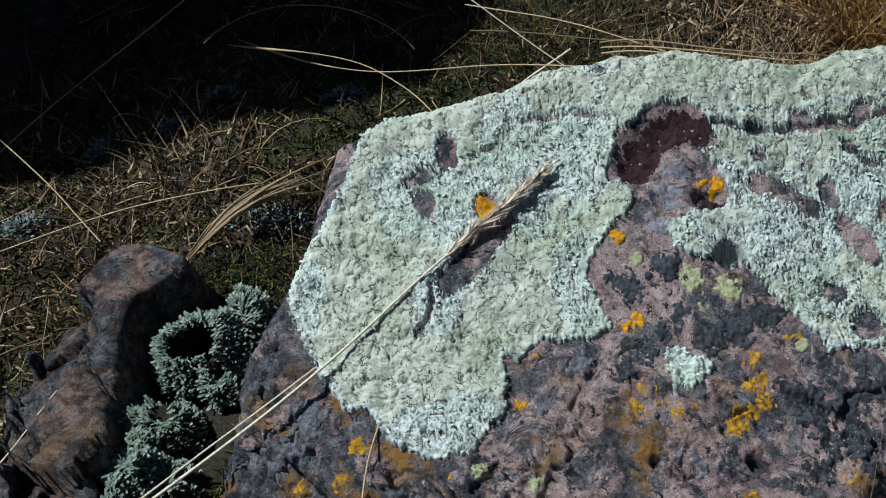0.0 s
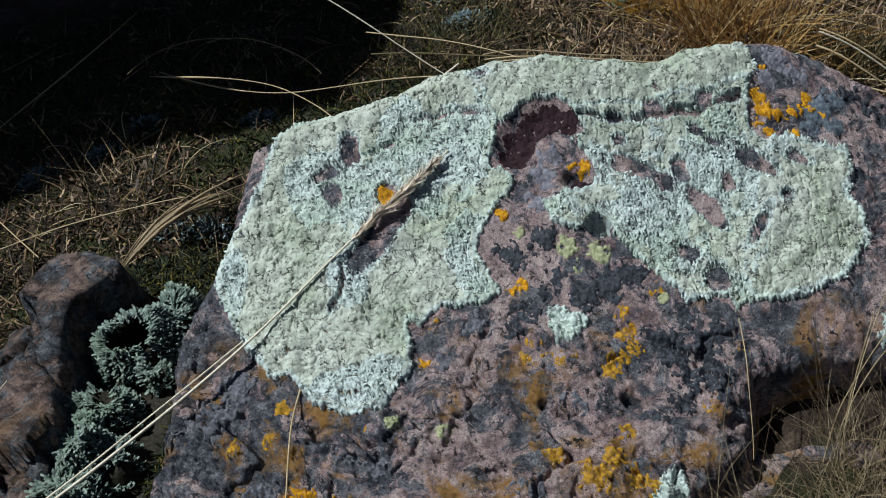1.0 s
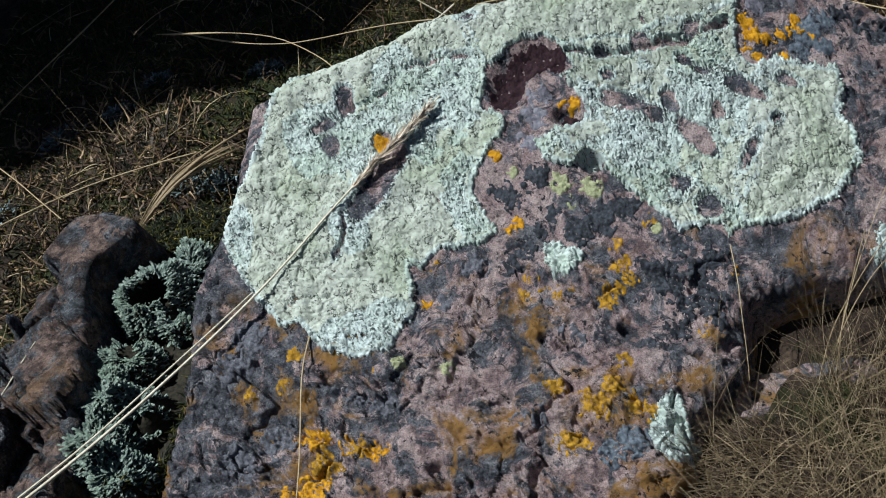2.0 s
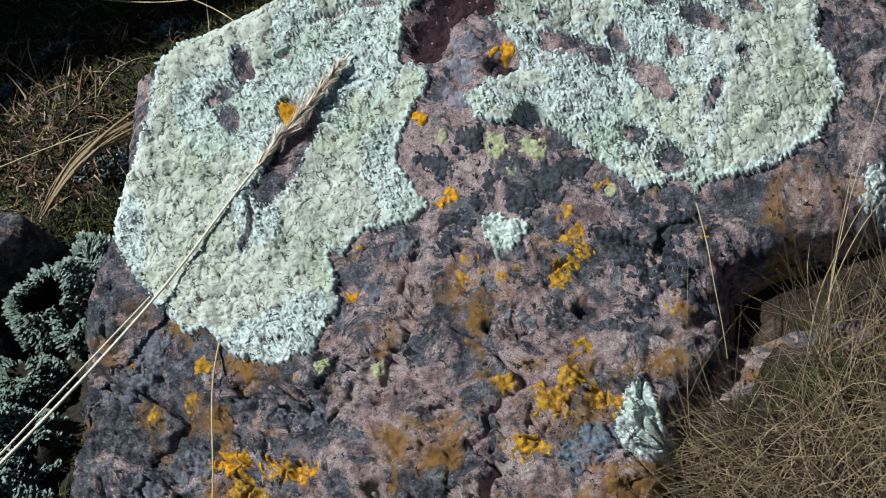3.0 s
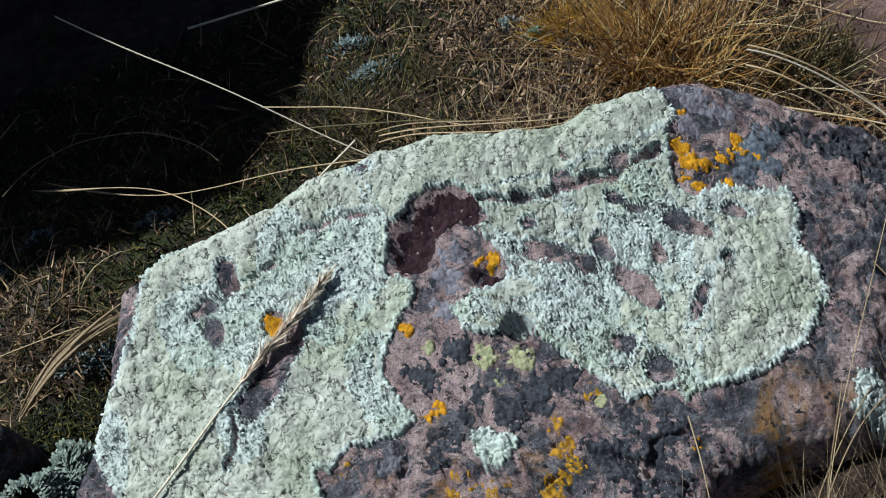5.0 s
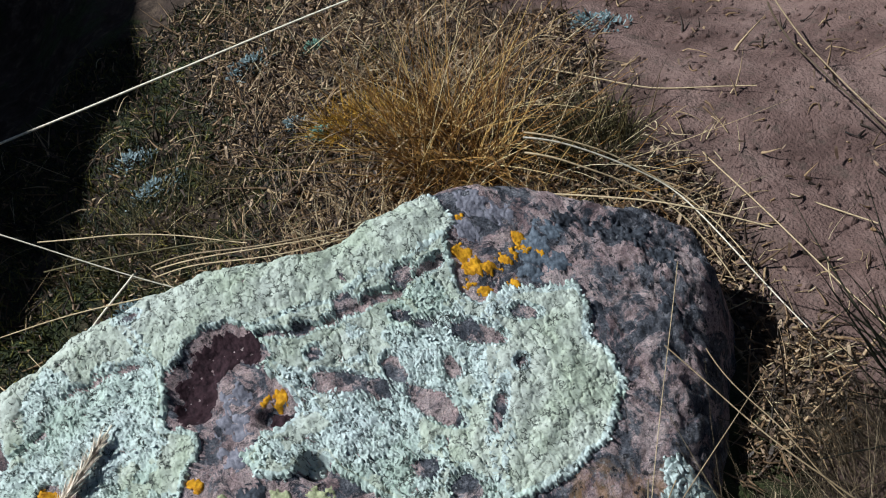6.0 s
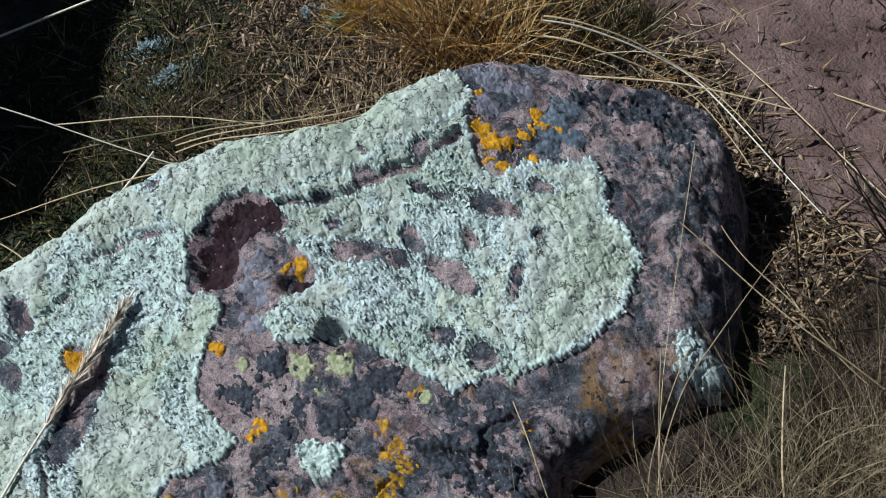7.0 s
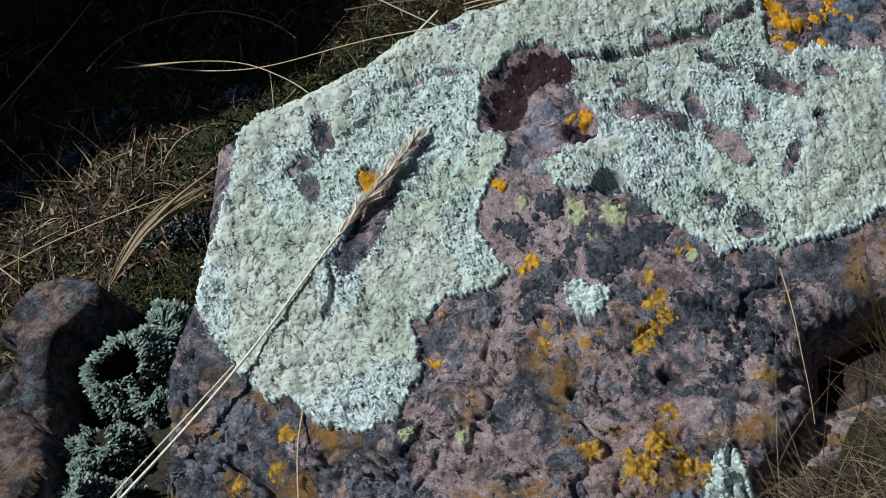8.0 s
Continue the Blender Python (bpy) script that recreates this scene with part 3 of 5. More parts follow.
def thallus(name, poly, label, parent, under, thick=0.0016, seed=1, holes=True, loose=-0.30, gaps=0.10, lobe=0.0027, reach=0.006, cracks=1.0, scurf=0.05, grid=0.00046, zones=(), body_mat=None, rim_mat=None):
    """A leafy lichen: a cracked, granular skin that ends in radiating lobes, with zones where the lobes come apart."""
    xs, ys = [p[0] for p in poly], [p[1] for p in poly]
    lo, hi = (min(xs) - 0.005, min(ys) - 0.005), (max(xs) + 0.005, max(ys) + 0.005)

    def fields(x, y):
        s, along = rim_line(x, y, poly)
        s = s + 0.0011 + 0.0016 * fbm(x, y, 0.012, 2, seed)
        f1, f2, own = worley(along + 0.0014 * fbm(x, y, 0.006, 2, seed + 1), s * 0.55 + 0.0006 * fbm(x, y, 0.004, 2, seed + 19), lobe, seed + 5)
        split = np.clip((f2 - f1) * 2.2, 0, 1)
        e = s + 0.0022 * (own - 0.5) - 0.0013 * (1 - split)
        # lobes that radiate from no edge: stretched one way or another
        bend = 3.0 * fbm(x, y, 0.016, 2, seed + 23)
        c, n = np.cos(bend), np.sin(bend)
        g1, g2, gown = worley((c * x + n * y) * 0.70 + 0.0012 * fbm(x, y, 0.004, 2, seed + 24), c * y - n * x + 0.0008 * fbm(x, y, 0.003, 2, seed + 25), 0.0034, seed + 7)
        part_way = np.clip((g2 - g1) * 2.2, 0, 1)
        where = np.full(np.shape(x), loose)
        for cx, cy, a, b, turn in zones:
            p, q = math.cos(radians(turn)), math.sin(radians(turn))
            where = np.maximum(where, np.clip(1.3 - np.hypot((p * (x - cx) + q * (y - cy)) / a, (p * (y - cy) - q * (x - cx)) / b), loose, 0.5))
        free = step(0.7 * fbm(x, y, 0.020, 4, seed + 14, 0.6) + where, 0.0, 0.22) * step(s, 0.45 * reach, 0.9 * reach)
        near = np.full(np.shape(x), 9.0)
        if holes:
            near = np.minimum(-bare(x, y) + 0.0016 * fbm(x, y, 0.006, 3, seed + 2), beside(x, y, CHANNEL) - 0.0017 + 0.0024 * fbm(x, y, 0.007, 3, seed + 40))
            near = np.minimum(near, beside(x, y, FURROW) - 0.0002 + 0.0028 * fbm(x, y, 0.009, 3, seed + 41))
            near = np.minimum(near, -inside(x, y, PIT) - 0.0018 + 0.0010 * fbm(x, y, 0.005, 2, seed + 43))
            near = np.minimum(near, beside(x, y, CLEFT) - 0.0008 + 0.0012 * fbm(x, y, 0.004, 2, seed + 42))
            e = np.minimum(e, near + 0.0016 * (gown - 0.5) - 0.0010 * (1 - part_way))
        e = np.where(gown < gaps * free, np.minimum(e, 0.0022 * (0.12 - part_way)), e)
        return s, e, split, own, part_way, gown, np.maximum(free, step(0.0030 - near, 0, 0.002))

    def top(x, y, f=None):
        s, e, split, own, part_way, gown, free = f or fields(x, y)
        f1, f2, big = worley(x + 0.0034 * fbm(x, y, 0.008, 3, 1), y + 0.0034 * fbm(x, y, 0.008, 3, 2), 0.0062, seed)
        k1, k2, kown = worley(x + 0.0005 * fbm(x, y, 0.002, 2, 3), y, 0.00135, seed + 3)
        sw = step(e, -0.0002, 0.0006)
        edge = step(reach - s, 0.0, 0.7 * reach)
        calm = (1 - edge) * (1 - free)
        crack = step(0.085 - (f2 - f1), 0.0, 0.06) * step(fbm(x, y, 0.010, 2, seed + 8), -0.05, 0.15)
        m1, m2, small = worley(x + 0.0016 * fbm(x, y, 0.004, 3, 6), y + 0.0016 * fbm(x, y, 0.004, 3, 7), 0.0030, seed + 11)
        wrinkle = step(0.10 - (m2 - m1), 0.0, 0.08) * step(fbm(x, y, 0.006, 2, seed + 9), 0.0, 0.2)
        h = thick * (0.86 + 0.14 * big) + 0.0002 * small
        h = h + edge * (1 - free) * (0.0011 * split ** 0.5 - 0.0008 + 0.0004 * own) + free * (0.0011 * part_way ** 0.5 - 0.0008 + 0.0005 * gown)
        h = h + (0.16 + 0.12 * calm) * (0.00050 * np.clip((k2 - k1) * 2.5, 0, 1) * (kown > 0.30) + 0.0003 * kown) + calm * 0.00025 * split
        h = h - (0.0022 * crack + 0.0012 * wrinkle) * cracks * calm + 0.0008 * fbm(x, y, 0.022, 2, seed + 4)
        return under(x, y) + sw * h - 0.0014 * (1 - sw)

    X, Y = np.arange(lo[0], hi[0], grid), np.arange(lo[1], hi[1], grid)
    V, F = sheet(X, Y, lambda x, y: 0 * x, lambda x, y: rim_line(x, y, poly)[0] > -0.004)
    f = fields(V[:, 0], V[:, 1])
    V[:, 2] = top(V[:, 0], V[:, 1], f)
    F = F[(f[1][F] > -0.0005).any(1)]
    pale = np.maximum(step(0.75 * reach - f[0], 0, 0.002), f[6]) + 0.5 * (f[5] - 0.5) > 0.5
    pale = pale[F].sum(1) > 2
    made = []
    for which, mat in ((~pale, body_mat or LICHEN), (pale, rim_mat or RIM)):
        used, back_to = np.unique(F[which], return_inverse=True)
        if not len(used):
            continue
        if not made:
            made.append(part(name, V[used], back_to.reshape(-1, 4), mat, parent, label))
        else:
            made.append(part("lobed_margin", V[used], back_to.reshape(-1, 4), mat, made[0], "paler radiating lobes", kind="stuff"))
    # thin loose lobelets where the skin comes apart
    n = int((hi[0] - lo[0]) * (hi[1] - lo[1]) / 0.0013 ** 2)
    x, y = RNG.uniform(lo[0], hi[0], n), RNG.uniform(lo[1], hi[1], n)
    s, e, split, own, part_way, gown, free = f = fields(x, y)
    pick = (e > 0.0002) & (RNG.random(n) < scurf * np.maximum(free, 0.6 * step(0.004 - s, 0, 0.002)))
    f = tuple(v[pick] for v in f)
    x, y = x[pick], y[pick]
    d = 0.0015
    w = -np.stack([rim_line(x + d, y, poly)[0] - rim_line(x - d, y, poly)[0], rim_line(x, y + d, poly)[0] - rim_line(x, y - d, poly)[0]], -1)
    way = unit(unit(w) + RNG.normal(0, 0.7, w.shape) * (0.3 + 0.7 * f[6][:, None]))
    size = RNG.uniform(0.0012, 0.0026, len(x))
    LV, LF = leaf_lobes(x, y, top(x, y, f) + 0.0001, way, size, size * RNG.uniform(0.0, 0.30, len(x)), 0.34, 0.25)
    part("loose_scurf", LV, LF, rim_mat or RIM, made[0], "", kind="stuff")
    return made[0]


thallus("lichen_patch", WEST, "broad grey-green leafy lichen, cracked, with scalloped edge", boulder, boulder_z, seed=1, loose=-0.34, gaps=0.16,
        zones=[(-0.015, 0.288, 0.055, 0.022, 25), (-0.062, 0.282, 0.022, 0.020, 0), (0.012, 0.236, 0.016, 0.020, 0), (-0.062, 0.176, 0.034, 0.012, 10), (-0.128, 0.240, 0.008, 0.030, -15), (-0.062, 0.235, 0.010, 0.012, 0)])
thallus("lichen_patch", NORTH, "smooth grey-green lichen along the boulder's upper rim", boulder, boulder_z, seed=2, loose=-0.28, gaps=0.10, reach=0.004, cracks=0.8)
thallus("lichen_patch", EAST, "crumpled whitish-green lichen broken by bare pink rock", boulder, boulder_z, seed=3, thick=0.0018, loose=0.10, gaps=0.22, scurf=0.06)
thallus("lichen_patch", ROUND, "round smooth grey-green lichen with ruffled pale margin", boulder, boulder_z, seed=4, thick=0.0020, loose=-0.45, gaps=0.0, lobe=0.0022, reach=0.007, cracks=0.7)


def tuftlet(name, cx, cy, r, label, seed, tall=0.85):
    poly = [(cx + r * (1 + 0.3 * math.sin(3 * a + seed)) * math.cos(a), cy + tall * r * (1 + 0.25 * math.cos(2 * a + seed)) * math.sin(a)) for a in np.linspace(0, 2 * np.pi, 15)[:-1]]
    return thallus(name, poly, label, boulder, boulder_z, seed=seed, holes=False, thick=0.0013, lobe=0.0030, reach=0.010, scurf=0.02, body_mat=RIM)


tuftlet("lichen_rosette", 0.049, 0.200, 0.0095, "small white lichen rosette on bare rock", 21)
tuftlet("lichen_rosette", 0.228, 0.195, 0.0115, "small white lichen rosette at the boulder's edge", 22)
tuftlet("lichen_rosette", 0.085, 0.107, 0.0115, "white lichen rosette near the tan grass", 23, 1.35)


def crust(name, spots, label, mat, seed, thick=0.0011, broken=0.12):
    """A low crust of round spots that grow together."""
    cx, cy = np.array([s[0] for s in spots]), np.array([s[1] for s in spots])
    m = max(s[2] for s in spots) + 0.004

    def edge(x, y):
        d = np.full(np.shape(x), -9.0)
        for sx, sy, sr in spots:
            d = np.maximum(d, sr - np.hypot(x - sx, (y - sy) * 1.1))
        f1, f2, own = worley(x + 0.001 * fbm(x, y, 0.003, 2, seed), y, 0.0030, seed + 1)
        return d * 1.1 + 0.0050 * fbm(x, y, 0.0055, 4, seed, 0.85) - 0.004 * (own < broken)

    def top(x, y):
        g1, g2, own = worley(x, y, 0.0018, seed)
        sw = step(edge(x, y), -0.0002, 0.0010)
        return boulder_z(x, y) + sw * (thick * (0.5 + 0.5 * own) + 0.0010 * (0.5 - g1)) - 0.0008 * (1 - sw)

    V, F = sheet(np.arange(cx.min() - m, cx.max() + m, 0.0006), np.arange(cy.min() - m, cy.max() + m, 0.0006), top, lambda x, y: edge(x, y) > -0.0004)
    if len(F):
        part(name, V, F, mat, boulder, label)


BRIGHT = "bright orange crust-like lichen"
crust("orange_lichen", [(0.182, 0.317, 0.0042), (0.184, 0.309, 0.0052), (0.191, 0.307, 0.0042), (0.179, 0.301, 0.0040), (0.184, 0.298, 0.0036)], BRIGHT, ORANGE, 71)
crust("orange_lichen", [(0.200, 0.311, 0.0036), (0.206, 0.313, 0.0036), (0.212, 0.321, 0.0044), (0.211, 0.315, 0.0034)], BRIGHT, ORANGE, 72)
for n, (x, y, r) in enumerate([(0.188, 0.334, 0.0026), (0.218, 0.312, 0.0020), (0.198, 0.299, 0.0034), (-0.036, 0.274, 0.0058), (0.026, 0.257, 0.0040), (-0.029, 0.189, 0.0030)]):
    crust("orange_lichen", [(x, y, r)], BRIGHT, ORANGE, 80 + n)
crust("orange_lichen", [(0.069, 0.279, 0.0036), (0.075, 0.278, 0.0036)], BRIGHT + " over a dark pit", ORANGE, 90)
crust("orange_lichen", [(0.025, 0.219, 0.0034), (0.031, 0.221, 0.0034)], BRIGHT, ORANGE, 91)
WORN = "worn ochre crust on bare rock"
for n, spots in enumerate([
        [(0.079, 0.203, 0.0045), (0.081, 0.193, 0.006), (0.083, 0.185, 0.006), (0.075, 0.181, 0.005), (0.067, 0.174, 0.0065)], [(0.100, 0.213, 0.0055)],
        [(0.047, 0.123, 0.010), (0.060, 0.130, 0.008), (0.076, 0.117, 0.007)], [(0.031, 0.135, 0.006)], [(0.025, 0.184, 0.005), (0.030, 0.192, 0.004)],
        [(0.139, 0.184, 0.004)], [(-0.066, 0.156, 0.004)], [(-0.105, 0.172, 0.005), (-0.111, 0.157, 0.0055), (-0.130, 0.155, 0.005)],
        [(-0.098, 0.127, 0.009), (-0.082, 0.121, 0.006), (-0.067, 0.115, 0.007), (-0.103, 0.102, 0.010), (-0.117, 0.100, 0.006)],
        [(0.067, 0.144, 0.0055)], [(0.076, 0.193, 0.004), (0.081, 0.186, 0.005), (0.068, 0.177, 0.006)], [(0.032, 0.107, 0.006), (0.040, 0.105, 0.005)], [(0.038, 0.183, 0.005), (0.046, 0.182, 0.005)], [(0.030, 0.135, 0.006)], [(0.114, 0.153, 0.004)], [(-0.095, 0.113, 0.010), (-0.075, 0.119, 0.007)], [(0.050, 0.120, 0.008), (0.070, 0.121, 0.007), (0.034, 0.106, 0.007)], [(-0.018, 0.205, 0.004)], [(0.031, 0.105, 0.008)]]):
    crust("ochre_lichen", spots, WORN, ORANGE if n in (5, 6, 8) else OCHRE, 100 + n, 0.0003, 0.40)
# maroon patches that paint the overhang's cast shade into the two pits
MAROON = crust_material("shaded_maroon_rock", (0.012, 0.006, 0.008), (0.036, 0.018, 0.022))
crust("pit_shade", [(0.062, 0.305, 0.009), (0.071, 0.302, 0.008), (0.051, 0.301, 0.009), (0.044, 0.293, 0.009), (0.037, 0.286, 0.008)], "maroon rock in the pit, shade painted into it", MAROON, 180, 0.0004, 0.0)
crust("pit_shade", [(0.071, 0.271, 0.006), (0.078, 0.269, 0.005)], "maroon rock in the pit, shade painted into it", MAROON, 181, 0.0004, 0.0)
INKY = "blue-black crust lichen on bare rock"
for n, spots in enumerate([
        [(0.240, 0.328, 0.007), (0.252, 0.323, 0.007), (0.262, 0.321, 0.008), (0.272, 0.316, 0.009), (0.280, 0.306, 0.008), (0.282, 0.297, 0.006)], [(0.232, 0.281, 0.004), (0.235, 0.291, 0.004)], [(0.268, 0.278, 0.007)],
        [(0.103, 0.182, 0.012), (0.118, 0.184, 0.010), (0.121, 0.169, 0.012), (0.106, 0.168, 0.010), (0.093, 0.190, 0.008)], [(0.125, 0.157, 0.006), (0.100, 0.155, 0.008), (0.085, 0.152, 0.006)],
        [(0.047, 0.160, 0.007), (0.040, 0.164, 0.004)], [(0.036, 0.178, 0.004), (0.028, 0.180, 0.004)], [(0.020, 0.201, 0.007), (0.032, 0.208, 0.008), (0.042, 0.214, 0.006)],
        [(0.008, 0.122, 0.006), (0.018, 0.120, 0.006)], [(0.030, 0.232, 0.007), (0.040, 0.240, 0.006), (0.050, 0.222, 0.006)], [(-0.060, 0.140, 0.010), (-0.075, 0.146, 0.007)],
        [(0.047, 0.243, 0.009), (0.060, 0.251, 0.006)], [(0.025, 0.238, 0.009)], [(0.090, 0.222, 0.010), (0.075, 0.217, 0.010)], [(0.062, 0.211, 0.009)], [(0.112, 0.199, 0.009), (0.130, 0.192, 0.008)], [(0.002, 0.202, 0.008)], [(-0.019, 0.190, 0.006)], [(-0.037, 0.156, 0.005), (-0.026, 0.162, 0.004)], [(-0.128, 0.185, 0.012), (-0.140, 0.170, 0.012)], [(-0.120, 0.130, 0.012), (-0.140, 0.120, 0.012)]]):
    crust("dark_lichen", spots, INKY, COAL if n < 5 or n in (7, 9, 11, 12, 13, 14, 15) else INK, 140 + n, 0.0012 if n == 0 else 0.0006, 0.42)
crust("slate_lichen", [(0.217, 0.312, 0.009), (0.226, 0.321, 0.008), (0.208, 0.302, 0.006), (0.223, 0.306, 0.007)], "smooth slate-blue crust lichen beside orange crust", SLATE, 170, 0.0006, 0.05)
crust("slate_lichen", [(0.199, 0.340, 0.009), (0.190, 0.327, 0.006), (0.208, 0.334, 0.008)], "grey-lilac crust lichen at the boulder's upper end", LILAC, 173, 0.0004, 0.2)
crust("slate_lichen", [(0.058, 0.284, 0.008), (0.052, 0.273, 0.009), (0.047, 0.262, 0.008)], "grey-lilac crust lichen on the knob below the pit", LILAC, 174, 0.0003, 0.35)
crust("slate_lichen", [(0.064, 0.102, 0.010), (0.052, 0.098, 0.008)], "slate-blue crust lichen near the tan grass", SLATE, 171, 0.0006, 0.2)
GREENISH = "small yellow-green crust lichen"
for n, (x, y, r) in enumerate([(0.059, 0.238, 0.006), (0.075, 0.233, 0.007), (0.061, 0.228, 0.004), (0.034, 0.247, 0.004), (0.103, 0.209, 0.004), (-0.049, 0.160, 0.0035), (-0.024, 0.153, 0.004)]):
    crust("green_lichen", [(x, y, r)], GREENISH, YELLOWGREEN, 120 + n)

# ---- the smaller rock beside it ----
BLOCK = [(-0.256, 0.326), (-0.236, 0.323), (-0.214, 0.310), (-0.210, 0.300), (-0.236, 0.283), (-0.241, 0.250), (-0.234, 0.218), (-0.230, 0.188), (-0.236, 0.158), (-0.246, 0.060),
         (-0.300, 0.000), (-0.400, 0.040), (-0.360, 0.150), (-0.325, 0.205), (-0.302, 0.245), (-0.290, 0.272), (-0.274, 0.302)]


def block_z(x, y):
    s = inside(x, y, BLOCK) + 0.005 * fbm(x, y, 0.04, 3, 14)
    wx, wy = x + 0.006 * fbm(x, y, 0.03, 3, 17), y + 0.006 * fbm(x, y, 0.03, 3, 20)
    # a ridge that falls to both sides and comes down towards the front in broken ledges
    z = 0.100 - 0.42 * np.maximum(0, -0.246 - wx) - 0.25 * np.maximum(0, wx + 0.240)
    down = (0.300 - wy + 0.35 * (wx + 0.24)) / 0.034
    stair = np.floor(down) + step(down - np.floor(down), 0.80, 1.0)
    z = z - 0.0075 * np.clip(stair, -0.4, 3.5) + 0.0055 * np.clip(down, 0, 8)
    # flat facets, each tilted its own way
    for size, lean, groove, seed in ((0.036, 1.0, 0.008, 18), (0.015, 0.7, 0.003, 12)):
        f1, f2, own = worley(wx * 0.9 + 0.35 * wy, wy * 0.7 - 0.2 * wx, size, seed)
        tx, ty = (own * 7.31) % 1 - 0.5, (own * 13.77) % 1 - 0.5
        z = z + np.clip(lean * (tx * (x + 0.255) + ty * (y - 0.24)), -0.013, 0.013) * (size / 0.036) ** 0.5 - groove * step(0.07 - (f2 - f1), 0, 0.05)
    z = z + 0.0024 * fbm(x, y, 0.016, 4, 15, 0.6) + 0.0010 * fbm(x, y, 0.005, 3, 16)
    z = np.minimum(z, 0.095 - 0.10 * (y - 0.27) + 0.0016 * fbm(x, y, 0.012, 4, 26, 0.7))
    return z - 1.0 * np.clip(0.004 - s, 0, 0.004) - 7.0 * np.clip(-s, 0, 0.2)


side_rock = thing("rock", (-0.30, 0.18, 0.0), "angular dark brown-grey rock beside the boulder", "rock")
V, F = sheet(np.arange(-0.42, -0.18, 0.0013), np.arange(-0.02, 0.35, 0.0013), block_z, lambda x, y: inside(x, y, BLOCK) > -0.012)
part("rock_body", V, F, DARK_ROCK, side_rock)


# leafy mounds in the crevice: middle, half length, half width, height, and whether the heart is hollow
MOUNDS = [(-0.208, 0.260, 0.024, 0.027, 0.020, 1), (-0.182, 0.276, 0.013, 0.023, 0.018, 0), (-0.191, 0.234, 0.010, 0.010, 0.012, 0), (-0.217, 0.208, 0.019, 0.019, 0.022, 0),
          (-0.224, 0.180, 0.018, 0.017, 0.022, 0), (-0.205, 0.172, 0.013, 0.015, 0.014, 0), (-0.226, 0.150, 0.019, 0.019, 0.022, 0), (-0.212, 0.128, 0.018, 0.018, 0.022, 0)]


def crevice_z(x, y):
    z = 0.054 + 0.008 * fbm(x, y, 0.03, 3, 19) + 0.08 * (0.25 - y)
    for cx, cy, a, b, tall, hollow in MOUNDS:
        d = np.hypot((x - cx) / a, (y - cy) / b)
        z = z + tall * step(1.15 - d, 0, 0.6) - 0.050 * hollow * step(0.66 - d, 0, 0.25)
    return z


SEAM = [(-0.236, 0.300), (-0.216, 0.312), (-0.190, 0.318), (-0.172, 0.300), (-0.160, 0.262), (-0.172, 0.225), (-0.180, 0.180), (-0.196, 0.120), (-0.240, 0.110),
        (-0.246, 0.170), (-0.236, 0.215), (-0.236, 0.250), (-0.236, 0.285)]
cushion = thing("lichen_cushion", (-0.21, 0.22, 0.04), "blue-green leafy lichen rosettes and moss filling a crevice", "lichen")
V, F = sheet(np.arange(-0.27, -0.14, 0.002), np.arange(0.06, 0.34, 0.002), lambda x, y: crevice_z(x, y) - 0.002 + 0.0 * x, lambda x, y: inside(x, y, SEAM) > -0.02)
part("dark_crevice_bed", V, F, SHADED_HUMUS, cushion)


def leafy_mound(cx, cy, a, b, hollow):
    """Narrow upright lobes in rings, each turned away from the heart of its rosette."""
    n = int(3.0e6 * a * b)
    rr = np.sqrt(RNG.uniform(0.36 if hollow else 0.0, 1.1, n))
    turn = RNG.uniform(0, 2 * np.pi, n)
    x, y = cx + a * rr * np.cos(turn), cy + b * rr * np.sin(turn)
    keep = (fbm(x, y, 0.012, 2, 33) > -0.42) & (fbm(turn * 0.02 / 0.35, rr * 0.008, 0.0062, 2, 34) > -0.25)
    x, y, turn = x[keep], y[keep], turn[keep]
    size = RNG.uniform(0.0022, 0.0052, len(x))
    turn = turn + RNG.normal(0, 0.5, len(x))
    z = crevice_z(x, y) + RNG.uniform(-0.001, 0.003, len(x))
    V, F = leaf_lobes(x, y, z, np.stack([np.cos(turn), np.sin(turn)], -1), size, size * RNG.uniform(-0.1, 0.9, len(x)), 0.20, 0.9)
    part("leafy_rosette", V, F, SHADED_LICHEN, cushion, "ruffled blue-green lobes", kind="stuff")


for cx, cy, a, b, tall, hollow in MOUNDS:
    leafy_mound(cx, cy, a, b, hollow)


def crevice_moss():
    x, y = RNG.uniform(-0.27, -0.15, 9000), RNG.uniform(0.08, 0.36, 9000)
    s = inside(x, y, SEAM)
    ok = (s < 0.004) & (s > -0.03) & (inside(x, y, OUTLINE) < 0.004) & (inside(x, y, BLOCK) < 0.004)
    base = np.stack([x, y, crevice_z(x, y) - 0.001], -1)[ok]
    n = len(base)
    a = RNG.uniform(0, 2 * np.pi, n)
    way = unit(np.stack([0.8 * np.cos(a), 0.8 * np.sin(a), 0.8 + 0 * a], -1))
    v, f = tubes(*blades(base, way, RNG.uniform(0.004, 0.011, n), RNG.uniform(0.0010, 0.0020, n), RNG.uniform(0, 0.4, n), 3, 0.2))
    part("moss_fringe", v, f, MOSS, cushion, "dark green moss", kind="stuff")


crevice_moss()

